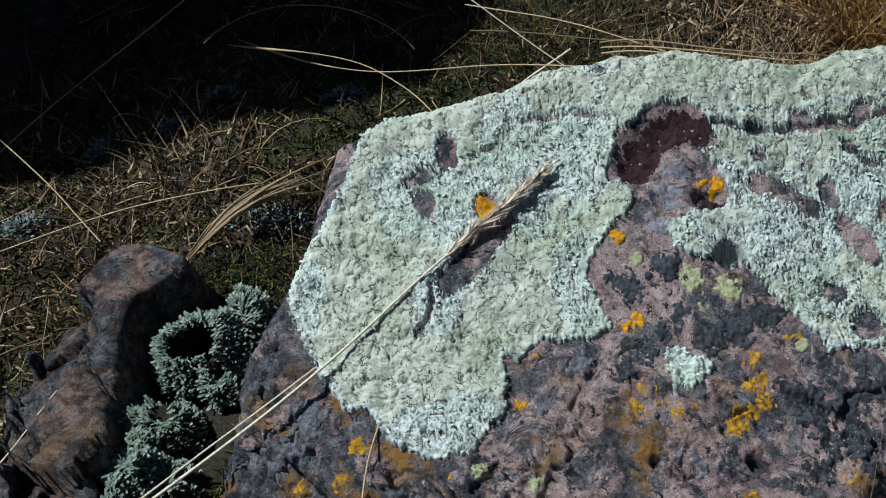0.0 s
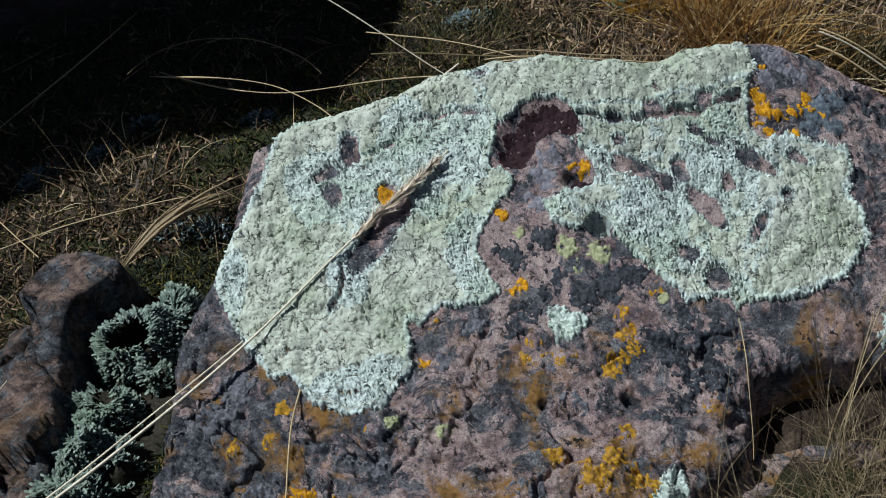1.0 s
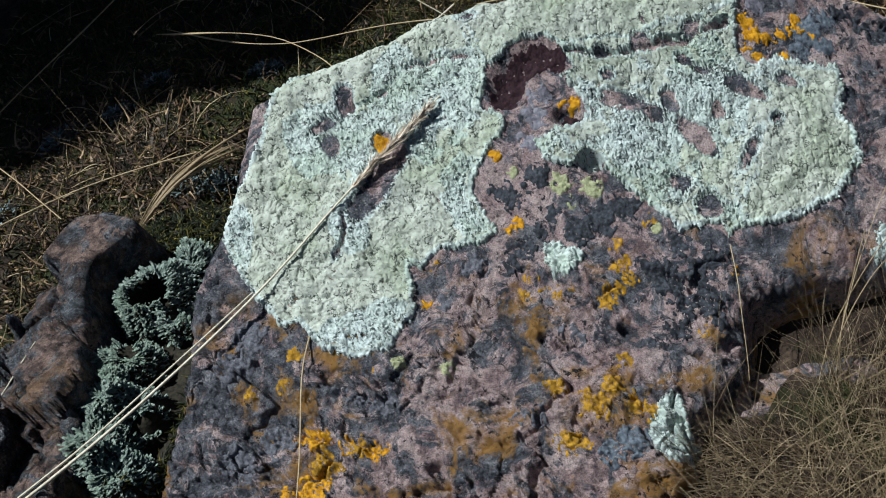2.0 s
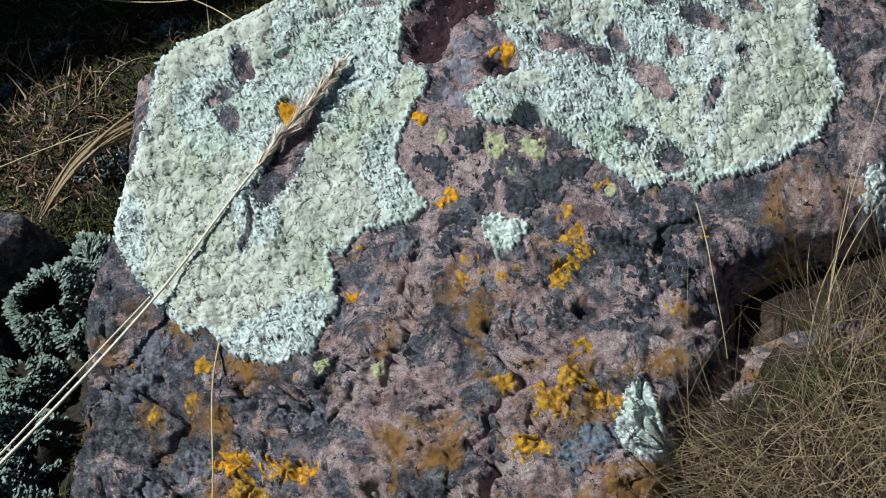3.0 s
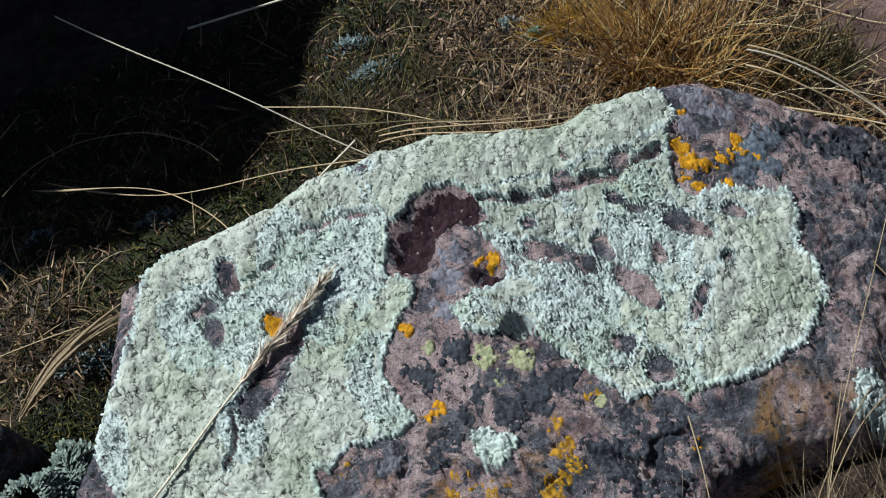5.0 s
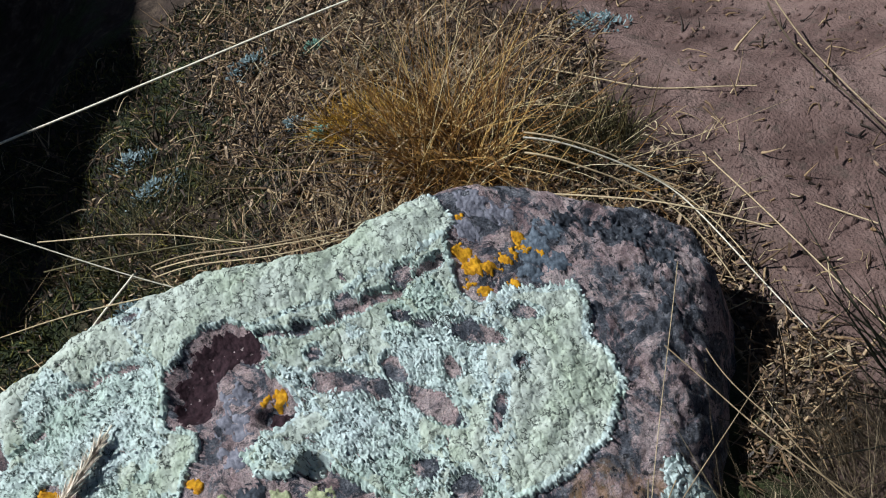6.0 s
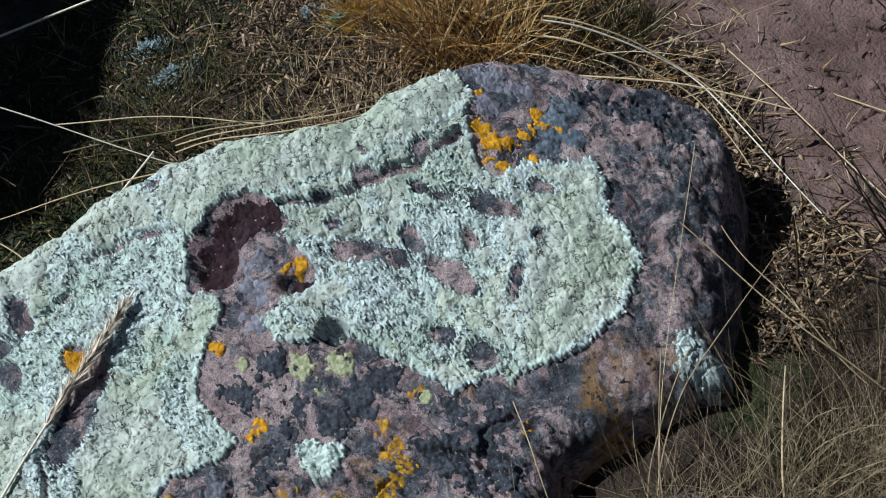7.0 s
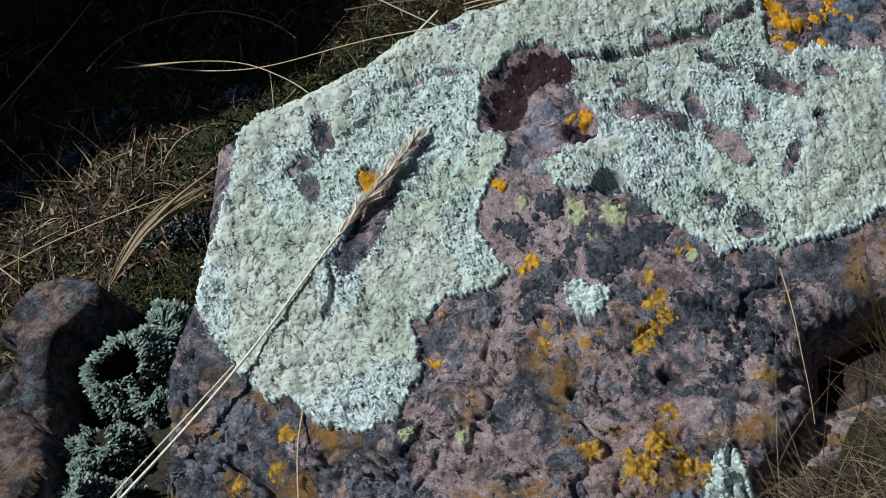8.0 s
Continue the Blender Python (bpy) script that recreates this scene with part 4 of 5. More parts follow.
# ---- unseen tall rock, added behind to throw the deep shade ----
def shade_rock():
    """An unseen tall rock with a steep front and a slanting end, well back from the boulder, shaped to cast the shade.
    """
    ob = thing("shade_rock", (-1.30, 1.40, 0.0), "unseen tall dark rock added to shade the ground", "rock")
    plan = [(-0.715, 0.742), (-0.692, 0.86), (-0.668, 1.02), (-0.655, 1.40), (-0.80, 1.85), (-1.10, 2.15), (-2.00, 1.95), (-2.45, 1.20), (-1.90, 0.72), (-1.30, 0.72)]

    def top(x, y):
        s = inside(x, y, plan) + 0.03 * fbm(x, y, 0.25, 3, 81)
        return np.maximum(1.55 + 0.10 * fbm(x, y, 0.4, 4, 82) - 16.0 * np.clip(0.04 - s, 0, 0.2), -0.15)

    V, F = sheet(np.arange(-2.6, -0.25, 0.03), np.arange(0.7, 2.3, 0.03), top, lambda x, y: inside(x, y, plan) > -0.14)
    part("rock_body", V, F, DARK_ROCK, ob)


shade_rock()


# ---- grass and litter ----
def surface_z(x, y):
    z = ground_z(x, y)
    z = np.where(inside(x, y, OUTLINE) > -0.05, np.maximum(z, boulder_z(x, y)), z)
    return np.where(inside(x, y, BLOCK) > -0.04, np.maximum(z, block_z(x, y)), z)


def strewn(n, box, want, seed):
    """n places on open ground within box where want(x, y) in 0..1 allows."""
    r = np.random.default_rng(seed)
    x, y = r.uniform(box[0], box[2], n * 4), r.uniform(box[1], box[3], n * 4)
    ok = (inside(x, y, OUTLINE) < -0.006) & (inside(x, y, BLOCK) < 0.0) & (r.random(n * 4) < want(x, y))
    x, y = x[ok][:n], y[ok][:n]
    return np.stack([x, y, ground_z(x, y)], -1)


def flat_ways(n, up_lo, up_hi):
    a = RNG.uniform(0, 2 * np.pi, n)
    u = RNG.uniform(up_lo, up_hi, n)
    return np.stack([np.cos(a) * np.cos(u), np.sin(a) * np.cos(u), np.sin(u)], -1)


def stuff(name, pieces, mat, label, category, sides=3):
    V, F, off = [], [], 0
    for P, R in pieces:
        v, f = tubes(P, R, sides)
        V.append(v)
        F.append(f + off)
        off += len(v)
    ob = part(name, np.concatenate(V), np.concatenate(F), mat, None, label)
    return tagged(ob, category=category, kind="stuff")


GROUND_BOX = (-0.52, 0.20, 0.60, 0.92)
# moss on the left; behind y 0.56 it replaces litter to darken the shade
mossy = lambda x, y: step(-x + 0.06 * fbm(x, y, 0.10, 3, 29), -0.115, -0.04) * (1 - 0.25 * step(-x + 0.05 * fbm(x, y, 0.08, 3, 28), 0.16, 0.21) * step(0.56 - y, 0.0, 0.06))
open_earth = lambda x, y: 1 - 0.98 * step(x + 0.10 * fbm(x, y, 0.08, 3, 9), 0.30, 0.37)
b = strewn(24000, GROUND_BOX, lambda x, y: open_earth(x, y) * (1 - 0.88 * mossy(x, y)), 1)
n = len(b)
litter = blades(b + np.array([0, 0, 0.001]), flat_ways(n, -0.05, 0.9), RNG.uniform(0.004, 0.014, n), RNG.uniform(0.0010, 0.0030, n), RNG.uniform(0.1, 0.7, n), 4, 0.8)
stuff("ground_litter", [litter], LITTER, "brown curled bits of dead grass and leaf litter", "litter")
b = strewn(10000, GROUND_BOX, lambda x, y: open_earth(x, y) * (1 - 0.93 * mossy(x, y)) * (0.35 + 0.65 * step(fbm(x, y, 0.08, 3, 37), -0.3, 0.2)), 6)
n = len(b)
a = RNG.uniform(0, 2 * np.pi, n)
size = 0.0016 + 0.0042 * RNG.random(n) ** 1.6
V, F = leaf_lobes(b[:, 0], b[:, 1], b[:, 2] + RNG.uniform(0.001, 0.007, n), np.stack([np.cos(a), np.sin(a)], -1), size, size * RNG.uniform(-1.0, 1.6, n), 0.24)
leaves = part("leaf_litter", V, F, CHIP, None, "small grey-brown curled dead leaves between the grass")
tagged(leaves, category="litter", kind="stuff")
b = strewn(900, GROUND_BOX, lambda x, y: open_earth(x, y) * (1 - 0.85 * mossy(x, y)) * (0.3 + 0.7 * step(fbm(x, y, 0.12, 3, 33), -0.1, 0.3)), 2)
n = len(b)
dry = blades(b + np.array([0, 0, 0.004]), flat_ways(n, 0.0, 0.8), RNG.uniform(0.020, 0.060, n), RNG.uniform(0.0005, 0.0011, n), RNG.uniform(0.1, 0.6, n), 6, 0.22)
b = strewn(420, (0.26, 0.24, 0.42, 0.56), lambda x, y: step(0.40 - x + 0.05 * fbm(x, y, 0.05, 3, 35), 0.0, 0.12), 12)
n = len(b)
short = blades(b + np.array([0, 0, 0.002]), flat_ways(n, 0.0, 0.6), RNG.uniform(0.006, 0.024, n), RNG.uniform(0.0005, 0.0012, n), RNG.uniform(0.1, 0.5, n), 6, 0.35)
stuff("dry_grass", [dry, short], STRAW, "thin bleached dead grass lying on the ground", "grass")
b = strewn(36000, GROUND_BOX, lambda x, y: np.maximum(mossy(x, y) * step(fbm(x, y, 0.05, 3, 47), -0.6, -0.1), step(fbm(x, y, 0.11, 3, 43), 0.2, 0.45)) * step(0.30 - x, 0, 0.1), 3)
n = len(b)
moss = blades(b, flat_ways(n, 0.3, 1.5), RNG.uniform(0.004, 0.013, n), RNG.uniform(0.0008, 0.0018, n), RNG.uniform(0.0, 0.4, n), 3, 0.3)
stuff("moss", [moss], MOSS, "dark green moss between the dead grass", "moss")


def hoar_clump(x, y, r, seed, mat=None, name="ground_lichen", label="pale blue-grey tufted lichen on the ground", category="lichen", group="pale lichen tufts on the ground"):
    k = int(260000 * r * r) + 80
    rr = r * np.sqrt(RNG.random(k)) * (1 + 0.35 * np.sin(3 * seed + 5 * RNG.random(k)))
    a = RNG.uniform(0, 2 * np.pi, k)
    px, py = x + rr * np.cos(a), y + 0.8 * rr * np.sin(a)
    size = RNG.uniform(0.0018, 0.0036, k)
    turn = a + RNG.normal(0, 0.8, k)
    V, F = leaf_lobes(px, py, surface_z(px, py) + 0.006 * np.clip(1 - rr / r, 0, 1) + RNG.uniform(0, 0.003, k), np.stack([np.cos(turn), np.sin(turn)], -1), size, size * RNG.uniform(0.0, 1.3, k), 0.34)
    ob = part(name, V, F, mat or HOAR, None, label)
    tagged(ob, category=category, group=group, kind="thing")


for n, (x, y, r) in enumerate([(0.015, 0.600, 0.020), (0.126, 0.604, 0.008), (0.000, 0.660, 0.018), (0.110, 0.730, 0.020), (-0.333, 0.493, 0.018), (-0.280, 0.501, 0.015), (-0.215, 0.400, 0.015),
                               (-0.185, 0.392, 0.016), (-0.017, 0.480, 0.012), (-0.150, 0.500, 0.014), (0.380, 0.640, 0.022), (-0.380, 0.420, 0.018), (-0.250, 0.530, 0.013)]):
    hoar_clump(x, y, r, n)
for n, (x, y, r) in enumerate([(0.142, 0.572, 0.012), (0.166, 0.715, 0.011), (0.192, 0.572, 0.006)]):
    hoar_clump(x, y, r, n + 30, TEAL, "small_plant", "small blue-green leafy plant in the litter", "plant", "small blue-green plants")


def tuft(name, cx, cy, rx, ry, count, length, width, up, spread_out, droop, mat, label, seed, lean=(0, 0), k=7, curl=0.14, gap=0.0, wild=0.36):
    rr, a = np.sqrt(RNG.random(count)), RNG.uniform(0, 2 * np.pi, count)
    px, py = cx + rx * rr * np.cos(a), cy + ry * rr * np.sin(a)
    keep = inside(px, py, OUTLINE) < -(0.005 + gap * step(px, 0.10, 0.16))
    px, py, rr, a = px[keep], py[keep], rr[keep], a[keep]
    m = len(px)
    base = np.stack([px, py, ground_z(px, py) - 0.002], -1)
    way = unit(np.stack([spread_out * rr * np.cos(a) + lean[0], spread_out * rr * np.sin(a) + lean[1], up + 0 * a], -1) + RNG.normal(0, wild, (m, 3)))
    P, R = blades(base, way, RNG.uniform(0.45, 1.0, m) * length, RNG.uniform(0.6, 1.2, m) * width, RNG.uniform(0.2, 1.0, m) * droop, k, curl)
    ob = thing(name, (cx, cy, float(ground_z(np.array(cx), np.array(cy)))), label, "grass")
    turn = (np.arctan2(way[:, 1], way[:, 0]) + np.pi) / (2 * np.pi) * 6
    for i in range(6):
        mine = turn.astype(int) % 6 == i
        if mine.any():
            v, f = tubes(P[mine], R[mine])
            part("sheaf", v, f, mat, ob, kind="stuff")
    return ob


tuft("grass_tuft", 0.216, 0.500, 0.036, 0.036, 760, 0.078, 0.0011, 1.2, 0.9, 0.30, GOLD, "dense golden-brown grass tuft behind the boulder", 1, (0, 0.1), 9, 0.60, wild=0.75)
tuft("grass_tuft", 0.172, 0.568, 0.030, 0.014, 800, 0.030, 0.0010, 0.9, 0.8, 0.30, YELLOW, "low yellow grass tuft beside the golden one", 2, (0, 0), 6, 0.35, wild=0.6)
tuft("grass_tuft", 0.225, 0.600, 0.070, 0.050, 260, 0.060, 0.0009, 0.8, 0.9, 0.45, FAWN, "pale dry grass tuft on the litter", 2, (0, 0), 7, 0.40, wild=0.6)
tuft("grass_tuft", 0.296, 0.472, 0.036, 0.024, 460, 0.050, 0.0010, 1.2, 0.6, 0.2, OLIVE, "short olive-brown grass tuft beside bare earth", 3, (0, 0), 6, 0.22)
tuft("grass_tuft", 0.235, 0.435, 0.085, 0.024, 260, 0.055, 0.0008, 0.35, 0.9, 0.5, GOLD, "low dead grass fringe along the boulder's back", 4, (0, 0), 7, 0.40, wild=0.5)
tuft("grass_tuft", 0.265, 0.445, 0.045, 0.022, 70, 0.085, 0.0009, 0.45, 0.9, 0.4, STRAW, "loose pale straws under the golden tuft", 10, (0.1, -0.1), 8, 0.40, wild=0.6)
tuft("grass_tuft", 0.120, 0.425, 0.070, 0.040, 800, 0.042, 0.0009, 0.35, 0.9, 0.5, STRAW, "flattened straw along the boulder's back", 5, (0, 0), 7, 0.40, wild=0.5)
tuft("grass_tuft", 0.065, 0.470, 0.070, 0.050, 420, 0.034, 0.0009, 0.35, 0.9, 0.5, STRAW, "thin flattened straw over moss behind the boulder", 11, (0, 0), 7, 0.45, wild=0.5)
tuft("grass_tuft", 0.010, 0.555, 0.075, 0.055, 900, 0.026, 0.0011, 0.8, 0.7, 0.2, OLIVE, "short olive moss and grass behind the boulder", 12, (0, 0), 5, 0.35, wild=0.6)
tuft("grass_tuft", -0.265, 0.430, 0.075, 0.045, 110, 0.055, 0.0007, 0.8, 0.9, 0.4, TAN, "loose dry grass tuft beside the rocks", 6, (0, 0), 7, 0.35, wild=0.5)
tuft("grass_tuft", 0.205, 0.085, 0.120, 0.085, 6500, 0.075, 0.00055, 0.55, 0.9, 0.5, FAWN, "fine tan grass cushion against the boulder", 7, (-0.15, 0.05), 7, 0.50, 0.036, wild=0.6)
tuft("grass_tuft", 0.345, 0.140, 0.085, 0.075, 3600, 0.065, 0.00055, 0.6, 0.8, 0.5, DIM, "fine brown grass cushion with shade in its colour, beside the dark rushes", 8, (0.0, 0), 7, 0.32, 0.036)
tuft("rush_tuft", 0.405, 0.200, 0.050, 0.045, 240, 0.125, 0.0016, 1.2, 0.5, 0.1, RUSH, "dark upright rushes beside tan grass", 9, (0.08, 0.1), 6, 0.06, wild=0.25)


# ---- single stalks ----
def stalk(points, r0, r1, mat, label, name="grass_stalk", head=None, swell=None, k=60, rigid=0.5):
    """A round stem along a smooth line through a few points; head: (start, end) share that bears seed husks."""
    pts = np.array(points, float)
    s = np.concatenate([[0], np.cumsum(np.linalg.norm(np.diff(pts, axis=0), axis=1))])
    s /= s[-1]
    u = np.linspace(0, 1, k)
    deg = min(len(pts) - 1, 3)
    smooth = np.stack([np.polyval(np.polyfit(s, pts[:, i], deg), u) for i in range(3)], -1)
    P = rigid * smooth + (1 - rigid) * np.stack([np.convolve(np.pad(np.interp(u, s, pts[:, i]), 4, "reflect", reflect_type="odd"), np.ones(9) / 9, "valid") for i in range(3)], -1)
    P = P + 0.0006 * RNG.normal(0, 1, 3) * np.sin(u * 9)[:, None]
    R = r0 + (r1 - r0) * u
    if swell:
        R = R + swell[2] * np.clip(1 - ((u - 0.5 * (swell[0] + swell[1])) / (0.5 * (swell[1] - swell[0]))) ** 2, 0, 1)
    if head is None:
        v, f = tubes(P[None], R[None], 6)
        ob = part(name, v, f, mat, None, label)
        return tagged(ob, category="grass stalk")
    ob = thing(name, tuple(P[0]), label, "grass stalk")
    v, f = tubes(P[None], R[None], 6)
    part("stem", v, f, mat, ob)
    m = head[2]
    q = RNG.uniform(head[0], head[1], m)
    base = np.stack([np.interp(q, u, P[:, i]) for i in range(3)], -1)
    tan = unit(P[-1] - P[int(k * head[0])])
    way = unit(tan + RNG.normal(0, 0.20, (m, 3)))
    v, f = tubes(*blades(base, way, RNG.uniform(0.006, 0.014, m) * head[3], RNG.uniform(0.0005, 0.0013, m) * head[3], RNG.uniform(-0.1, 0.1, m), 4, 0.06))
    part("seed_head", v, f, SEED, ob, "feathery pale brown seed head", kind="stuff")
    return ob


def grass_sheaf():
    """A sheaf of dead leaves, tied by their own tangle, that fans out at one end."""
    n = 16
    k = np.linspace(0, 1, 14)
    foot, tip = np.array([-0.243, 0.362, 0.030]), np.array([-0.170, 0.415, 0.034])
    fan = RNG.normal(0, 1, (n, 1, 3)) * np.array([0.0075, 0.0085, 0.004]) * (0.18 + k[None, :, None] ** 1.6)
    P = foot + (tip - foot) * k[None, :, None] * RNG.uniform(0.75, 1.12, (n, 1, 1)) + fan + np.array([0, 0, 0.010]) * np.sin(np.pi * k)[None, :, None]
    R = RNG.uniform(0.0005, 0.0013, (n, 1)) * np.sin(np.pi * (0.12 + 0.80 * k))[None]
    ob = thing("grass_sheaf", tuple(foot), "fanned sheaf of dead grass leaves lying beside the boulder", "grass")
    for i in range(n):
        v, f = tubes(P[i:i + 1], R[i:i + 1], 5)
        part("leaf", v, f, TAN, ob)


stalk([(-0.342, 0.042, 0.112), (-0.300, 0.073, 0.108), (-0.258, 0.104, 0.103), (-0.215, 0.135, 0.101), (-0.175, 0.166, 0.102), (-0.145, 0.184, 0.107), (-0.115, 0.208, 0.109), (-0.092, 0.224, 0.113), (-0.061, 0.247, 0.124), (-0.038, 0.258, 0.129),
       (-0.019, 0.273, 0.133), (-0.004, 0.285, 0.136), (0.004, 0.291, 0.137)], 0.0011, 0.0005, PALE_STRAW, "long pale grass stalk with feathery seed head across the boulder", head=(0.83, 0.97, 420, 0.95), rigid=0.15)
stalk([(-0.302, 0.075, 0.111), (-0.260, 0.106, 0.105), (-0.216, 0.137, 0.103), (-0.176, 0.168, 0.104), (-0.146, 0.186, 0.1085), (-0.120, 0.205, 0.1105)], 0.0007, 0.0004, PALE_STRAW, "thin split leaf beside the long stalk", rigid=0.15)
stalk([(-0.160, 0.582, 0.153), (-0.100, 0.544, 0.112), (-0.040, 0.505, 0.071), (0.020, 0.467, 0.030)], 0.0006, 0.0004, PALE_STRAW, "straight pale straw behind the boulder")
stalk([(-0.060, 0.400, 0.062), (-0.014, 0.425, 0.078), (0.012, 0.435, 0.086)], 0.0008, 0.0006, PALE_STRAW, "short pale straw behind the boulder")
stalk([(0.060, 0.372, 0.110), (-0.030, 0.412, 0.102), (-0.066, 0.425, 0.096), (-0.120, 0.470, 0.066), (-0.165, 0.500, 0.058), (-0.225, 0.545, 0.055)], 0.0004, 0.0003, STRAW, "fine grass stem with slim husks over dark shade", swell=(0.72, 0.98, 0.0004))
stalk([(-0.060, 0.370, 0.090), (-0.080, 0.402, 0.094), (-0.118, 0.459, 0.082), (-0.153, 0.476, 0.084), (-0.175, 0.480, 0.088), (-0.228, 0.530, 0.064)], 0.0004, 0.0003, STRAW, "bent grass stem with slim husks over dark shade", swell=(0.62, 0.97, 0.0005))
stalk([(-0.440, 0.445, 0.030), (-0.400, 0.493, 0.040), (-0.366, 0.538, 0.040), (-0.326, 0.585, 0.040), (-0.262, 0.655, 0.045)], 0.0005, 0.0003, STRAW, "fine grass stem rising over dark shade", swell=(0.5, 0.95, 0.0003))
stalk([(-0.098, 0.520, 0.040), (-0.109, 0.535, 0.044), (-0.150, 0.560, 0.058), (-0.190, 0.555, 0.072), (-0.214, 0.523, 0.086), (-0.232, 0.500, 0.090)], 0.0004, 0.0002, STRAW, "hair-thin bent straw over dark shade")
stalk([(-0.120, 0.700, 0.035), (-0.020, 0.692, 0.032), (0.048, 0.690, 0.030), (0.150, 0.682, 0.028), (0.280, 0.674, 0.020)], 0.0010, 0.0008, PALE_STRAW, "thick pale straw lying over the litter")
stalk([(-0.060, 0.552, 0.046), (-0.009, 0.520, 0.050), (0.044, 0.480, 0.052), (0.075, 0.445, 0.060)], 0.0005, 0.0003, STRAW, "thin yellow straw lying behind the boulder's rim")
stalk([(-0.055, 0.511, 0.054), (-0.001, 0.485, 0.060), (0.044, 0.463, 0.062), (0.080, 0.440, 0.064)], 0.0006, 0.0004, OLIVE, "olive straw lying behind the boulder's rim")
for lift, shift, mat in ((-0.012, 0.0, STRAW), (-0.009, 0.006, TAN), (-0.016, 0.010, STRAW)):
    stalk([(0.030, 0.402 + shift, 0.118 + lift), (0.052, 0.390 + shift, 0.124 + lift), (0.094, 0.367 + shift, 0.129 + lift), (0.123, 0.360 + shift, 0.124 + lift), (0.155, 0.366 + shift, 0.110 + lift)], 0.0004, 0.0003, mat, "thin straw leaning along the boulder's upper rim")
stalk([(-0.293, 0.150, 0.104), (-0.290, 0.160, 0.102), (-0.277, 0.188, 0.100), (-0.262, 0.218, 0.100)], 0.0006, 0.0003, PALE_STRAW, "thin pale straw across the angular rock")
stalk([(0.250, 0.418, 0.062), (0.262, 0.411, 0.060), (0.288, 0.398, 0.037), (0.322, 0.386, 0.000), (0.331, 0.322, -0.012), (0.342, 0.274, -0.030)], 0.0006, 0.0004, PALE_STRAW, "bundle of pale bent straw over bare earth")
stalk([(0.246, 0.412, 0.056), (0.258, 0.405, 0.055), (0.286, 0.388, 0.030), (0.315, 0.370, 0.000), (0.322, 0.315, -0.020)], 0.0007, 0.0003, STRAW, "bundle of pale bent straw over bare earth")
stalk([(0.252, 0.424, 0.060), (0.264, 0.416, 0.058), (0.292, 0.404, 0.034), (0.326, 0.380, -0.004), (0.336, 0.330, -0.018)], 0.0006, 0.0003, STRAW, "bundle of pale bent straw over bare earth")
stalk([(0.372, 0.490, -0.060), (0.366, 0.348, -0.025), (0.373, 0.233, -0.015)], 0.0005, 0.0004, STRAW, "straight straw across bare earth")
stalk([(0.490, 0.560, -0.060), (0.474, 0.497, -0.050), (0.473, 0.401, -0.050), (0.478, 0.320, -0.050)], 0.0007, 0.0006, DIM, "thick weathered straw across bare earth")
stalk([(0.495, 0.560, -0.058), (0.480, 0.490, -0.049), (0.477, 0.400, -0.049), (0.485, 0.318, -0.049)], 0.0006, 0.0005, TAN, "weathered straw beside a darker one on bare earth")
stalk([(-0.420, 0.505, 0.050), (-0.388, 0.472, 0.050), (-0.340, 0.420, 0.050), (-0.295, 0.367, 0.050)], 0.0005, 0.0004, STRAW, "pale straw lying among ground lichen")
stalk([(-0.094, 0.180, 0.092), (-0.099, 0.160, 0.090), (-0.103, 0.120, 0.085), (-0.106, 0.060, 0.090)], 0.0005, 0.0003, STRAW, "hair-thin straw on the boulder")
stalk([(0.138, 0.189, 0.072), (0.136, 0.165, 0.064), (0.130, 0.130, 0.030)], 0.0003, 0.0002, STRAW, "hair-thin straw at the boulder's ledge")
stalk([(0.284, 0.300, 0.044), (0.277, 0.287, 0.052), (0.240, 0.232, 0.052), (0.203, 0.178, 0.046), (0.180, 0.140, 0.030)], 0.0002, 0.0002, STRAW, "hair-thin straw at the boulder's end")
stalk([(0.300, 0.150, 0.000), (0.277, 0.181, 0.030), (0.265, 0.211, 0.040), (0.250, 0.248, 0.058)], 0.0005, 0.0003, TAN, "forked tan grass stem leaning on the boulder")
stalk([(0.295, 0.155, 0.000), (0.280, 0.187, 0.030), (0.272, 0.215, 0.042), (0.268, 0.240, 0.052)], 0.0004, 0.0003, TAN, "forked tan grass stem leaning on the boulder")
stalk([(0.180, 0.150, 0.000), (0.216, 0.183, 0.030), (0.263, 0.206, 0.040), (0.290, 0.224, 0.036)], 0.0004, 0.0002, TAN, "tan grass stem leaning on the boulder")
stalk([(0.160, 0.120, -0.010), (0.182, 0.156, 0.022), (0.221, 0.185, 0.052)], 0.0004, 0.0003, TAN, "tan grass stem leaning on the boulder's ledge")
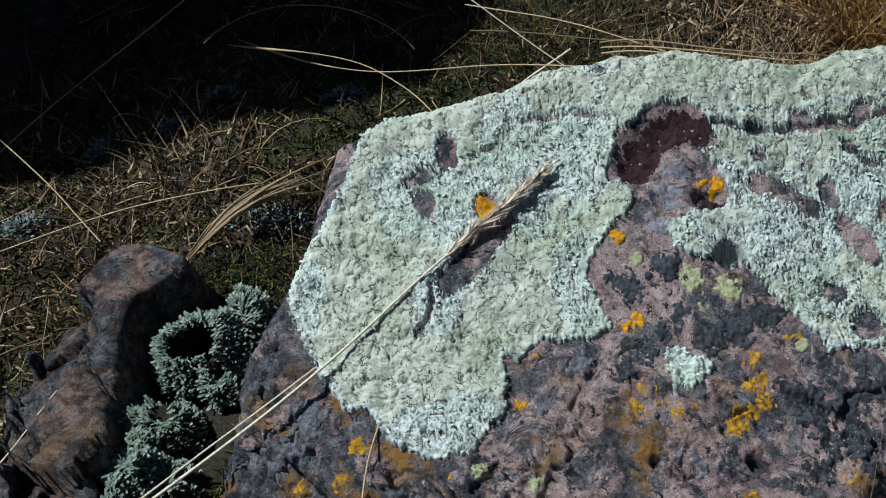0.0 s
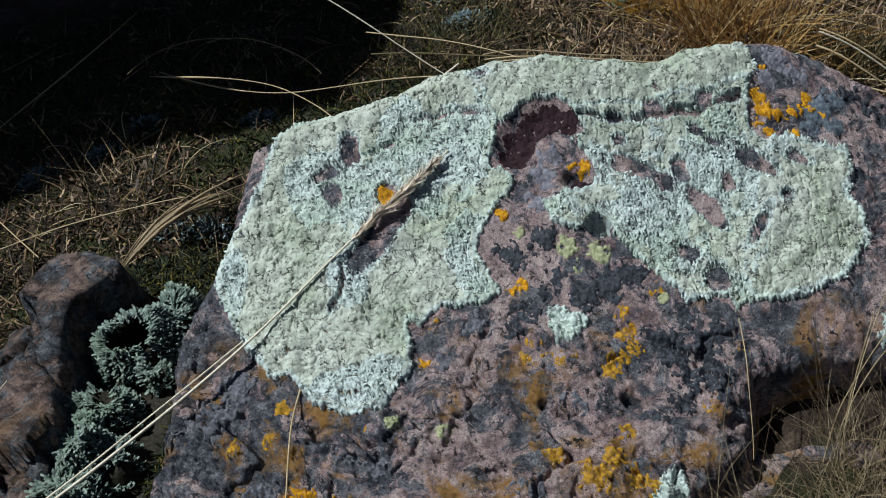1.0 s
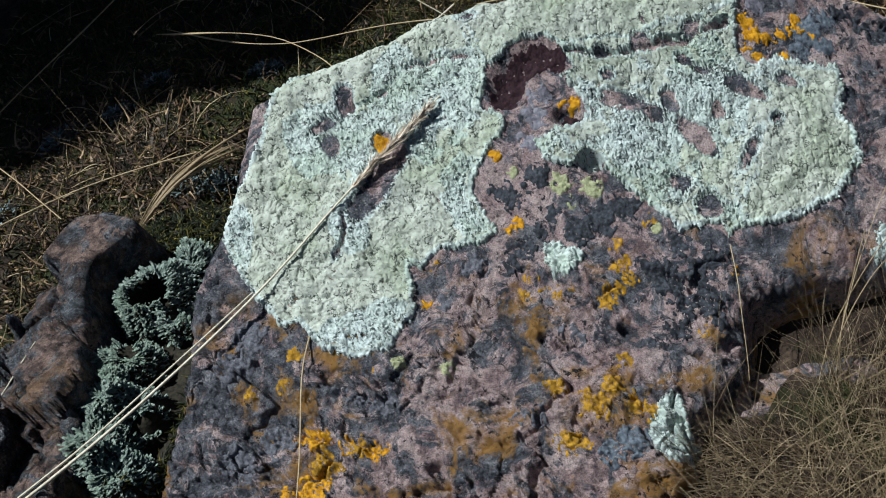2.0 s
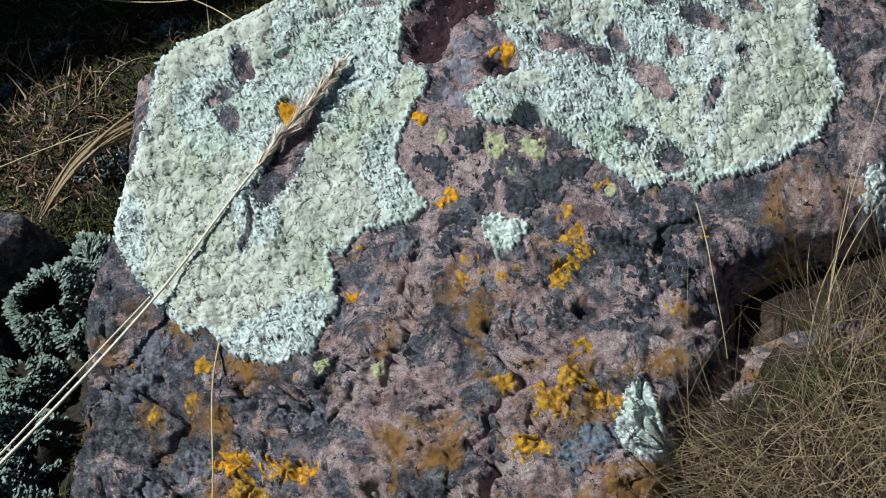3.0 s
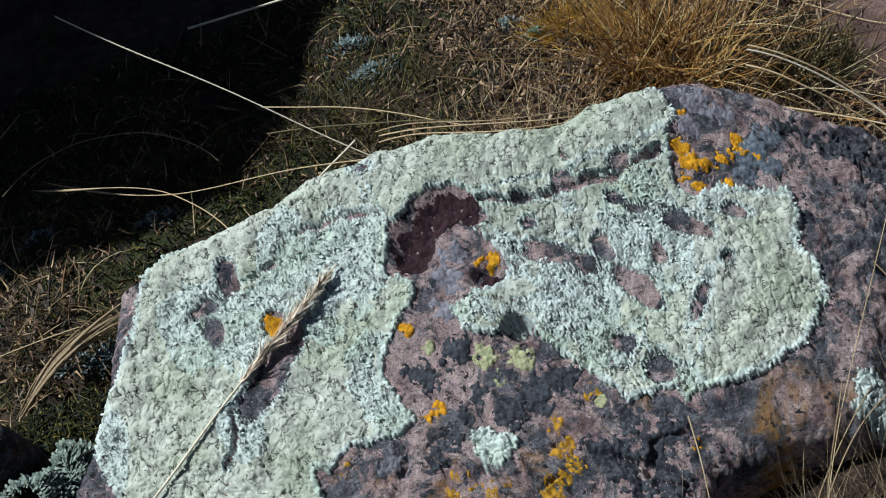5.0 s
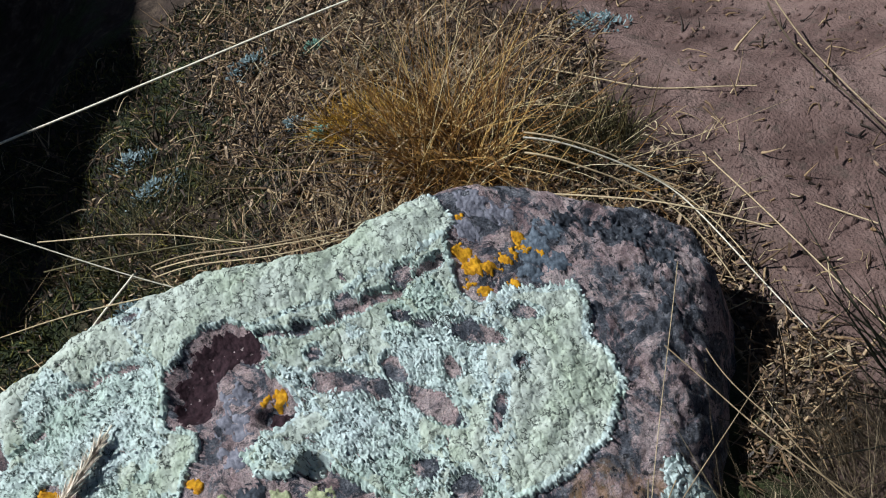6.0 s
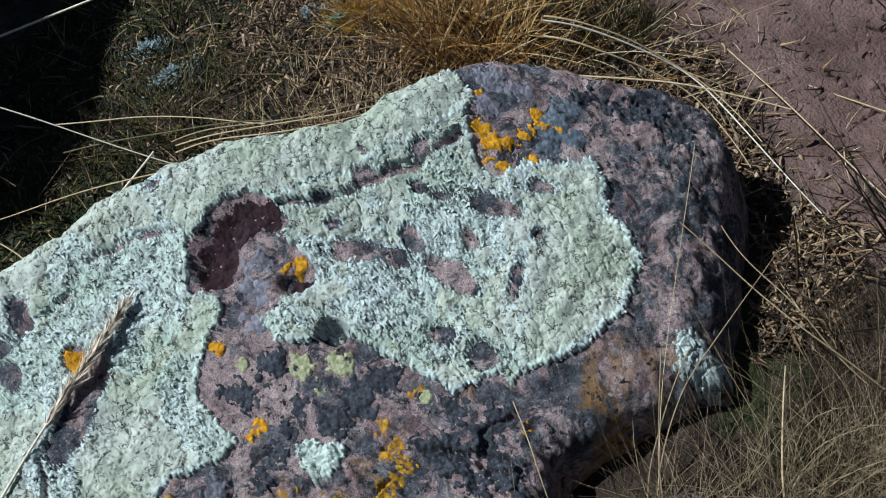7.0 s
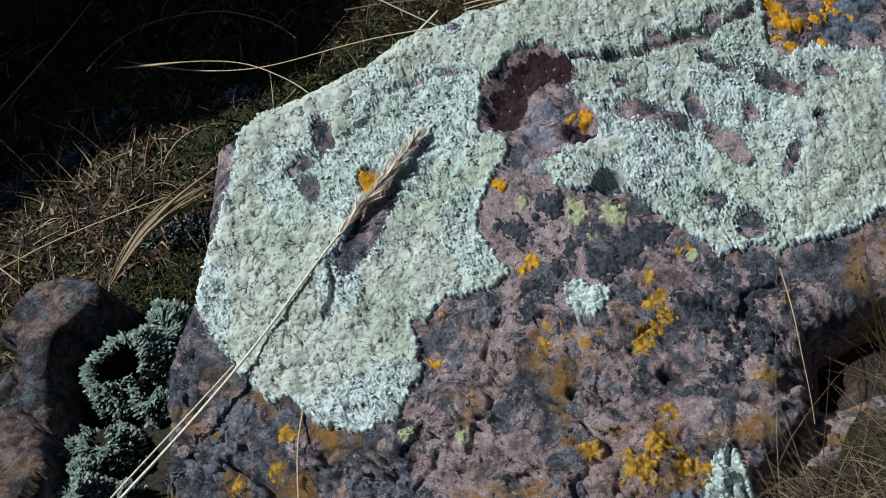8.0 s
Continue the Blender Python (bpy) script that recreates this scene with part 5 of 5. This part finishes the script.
stalk([(0.170, 0.118, -0.010), (0.187, 0.156, 0.022), (0.210, 0.190, 0.056)], 0.0004, 0.0003, TAN, "tan grass stem leaning on the boulder's ledge")
stalk([(0.225, 0.105, -0.030), (0.235, 0.131, 0.000), (0.264, 0.177, 0.012)], 0.0006, 0.0004, STRAW, "upright tan grass stem in the cushion")
stalk([(0.200, 0.390, 0.070), (0.238, 0.369, 0.066), (0.291, 0.328, 0.062), (0.334, 0.288, 0.050)], 0.0006, 0.0004, STRAW, "thin yellowish straw along the boulder's end")
stalk([(0.310, 0.572, -0.030), (0.371, 0.517, -0.045), (0.431, 0.477, -0.050)], 0.0006, 0.0004, STRAW, "straight straw across bare earth")
stalk([(0.300, 0.520, -0.030), (0.340, 0.460, -0.045), (0.383, 0.400, -0.050), (0.430, 0.335, -0.060)], 0.0007, 0.0005, STRAW, "straight straw across bare earth")
grass_sheaf()
stalk([(-0.400, 0.375, 0.040), (-0.334, 0.390, 0.044), (-0.284, 0.399, 0.046), (-0.196, 0.403, 0.046)], 0.0005, 0.0004, STRAW, "bundle of dead grass lying beside the rock")

def pebbles():
    b = strewn(1300, (0.30, 0.22, 0.62, 0.80), lambda x, y: 1.0 + 0 * x, 5)
    ang = np.linspace(0, 2 * np.pi, 7)[:-1]
    V, F = [], []
    for i, p in enumerate(b):
        r = 0.0008 + 0.0036 * RNG.random() ** 2
        ring = np.stack([np.cos(ang), np.sin(ang), 0 * ang], -1) * r * RNG.uniform(0.7, 1.2, (6, 1))
        pts = np.concatenate([p + ring * (1.1, 0.9, 1) - (0, 0, 0.001), p + ring * (0.7, 0.6, 1) + (0, 0, 0.6 * r), [p + (0, 0, 0.8 * r)]])
        o = 13 * i
        V.append(pts)
        for j in range(6):
            j2 = (j + 1) % 6
            F += [(o + j, o + j2, o + 6 + j2), (o + j, o + 6 + j2, o + 6 + j), (o + 6 + j, o + 6 + j2, o + 12)]
    ob = part("gravel", np.concatenate(V), F, EARTH, None, "small reddish crumbs of stone on bare earth")
    tagged(ob, category="gravel", kind="stuff")


pebbles()
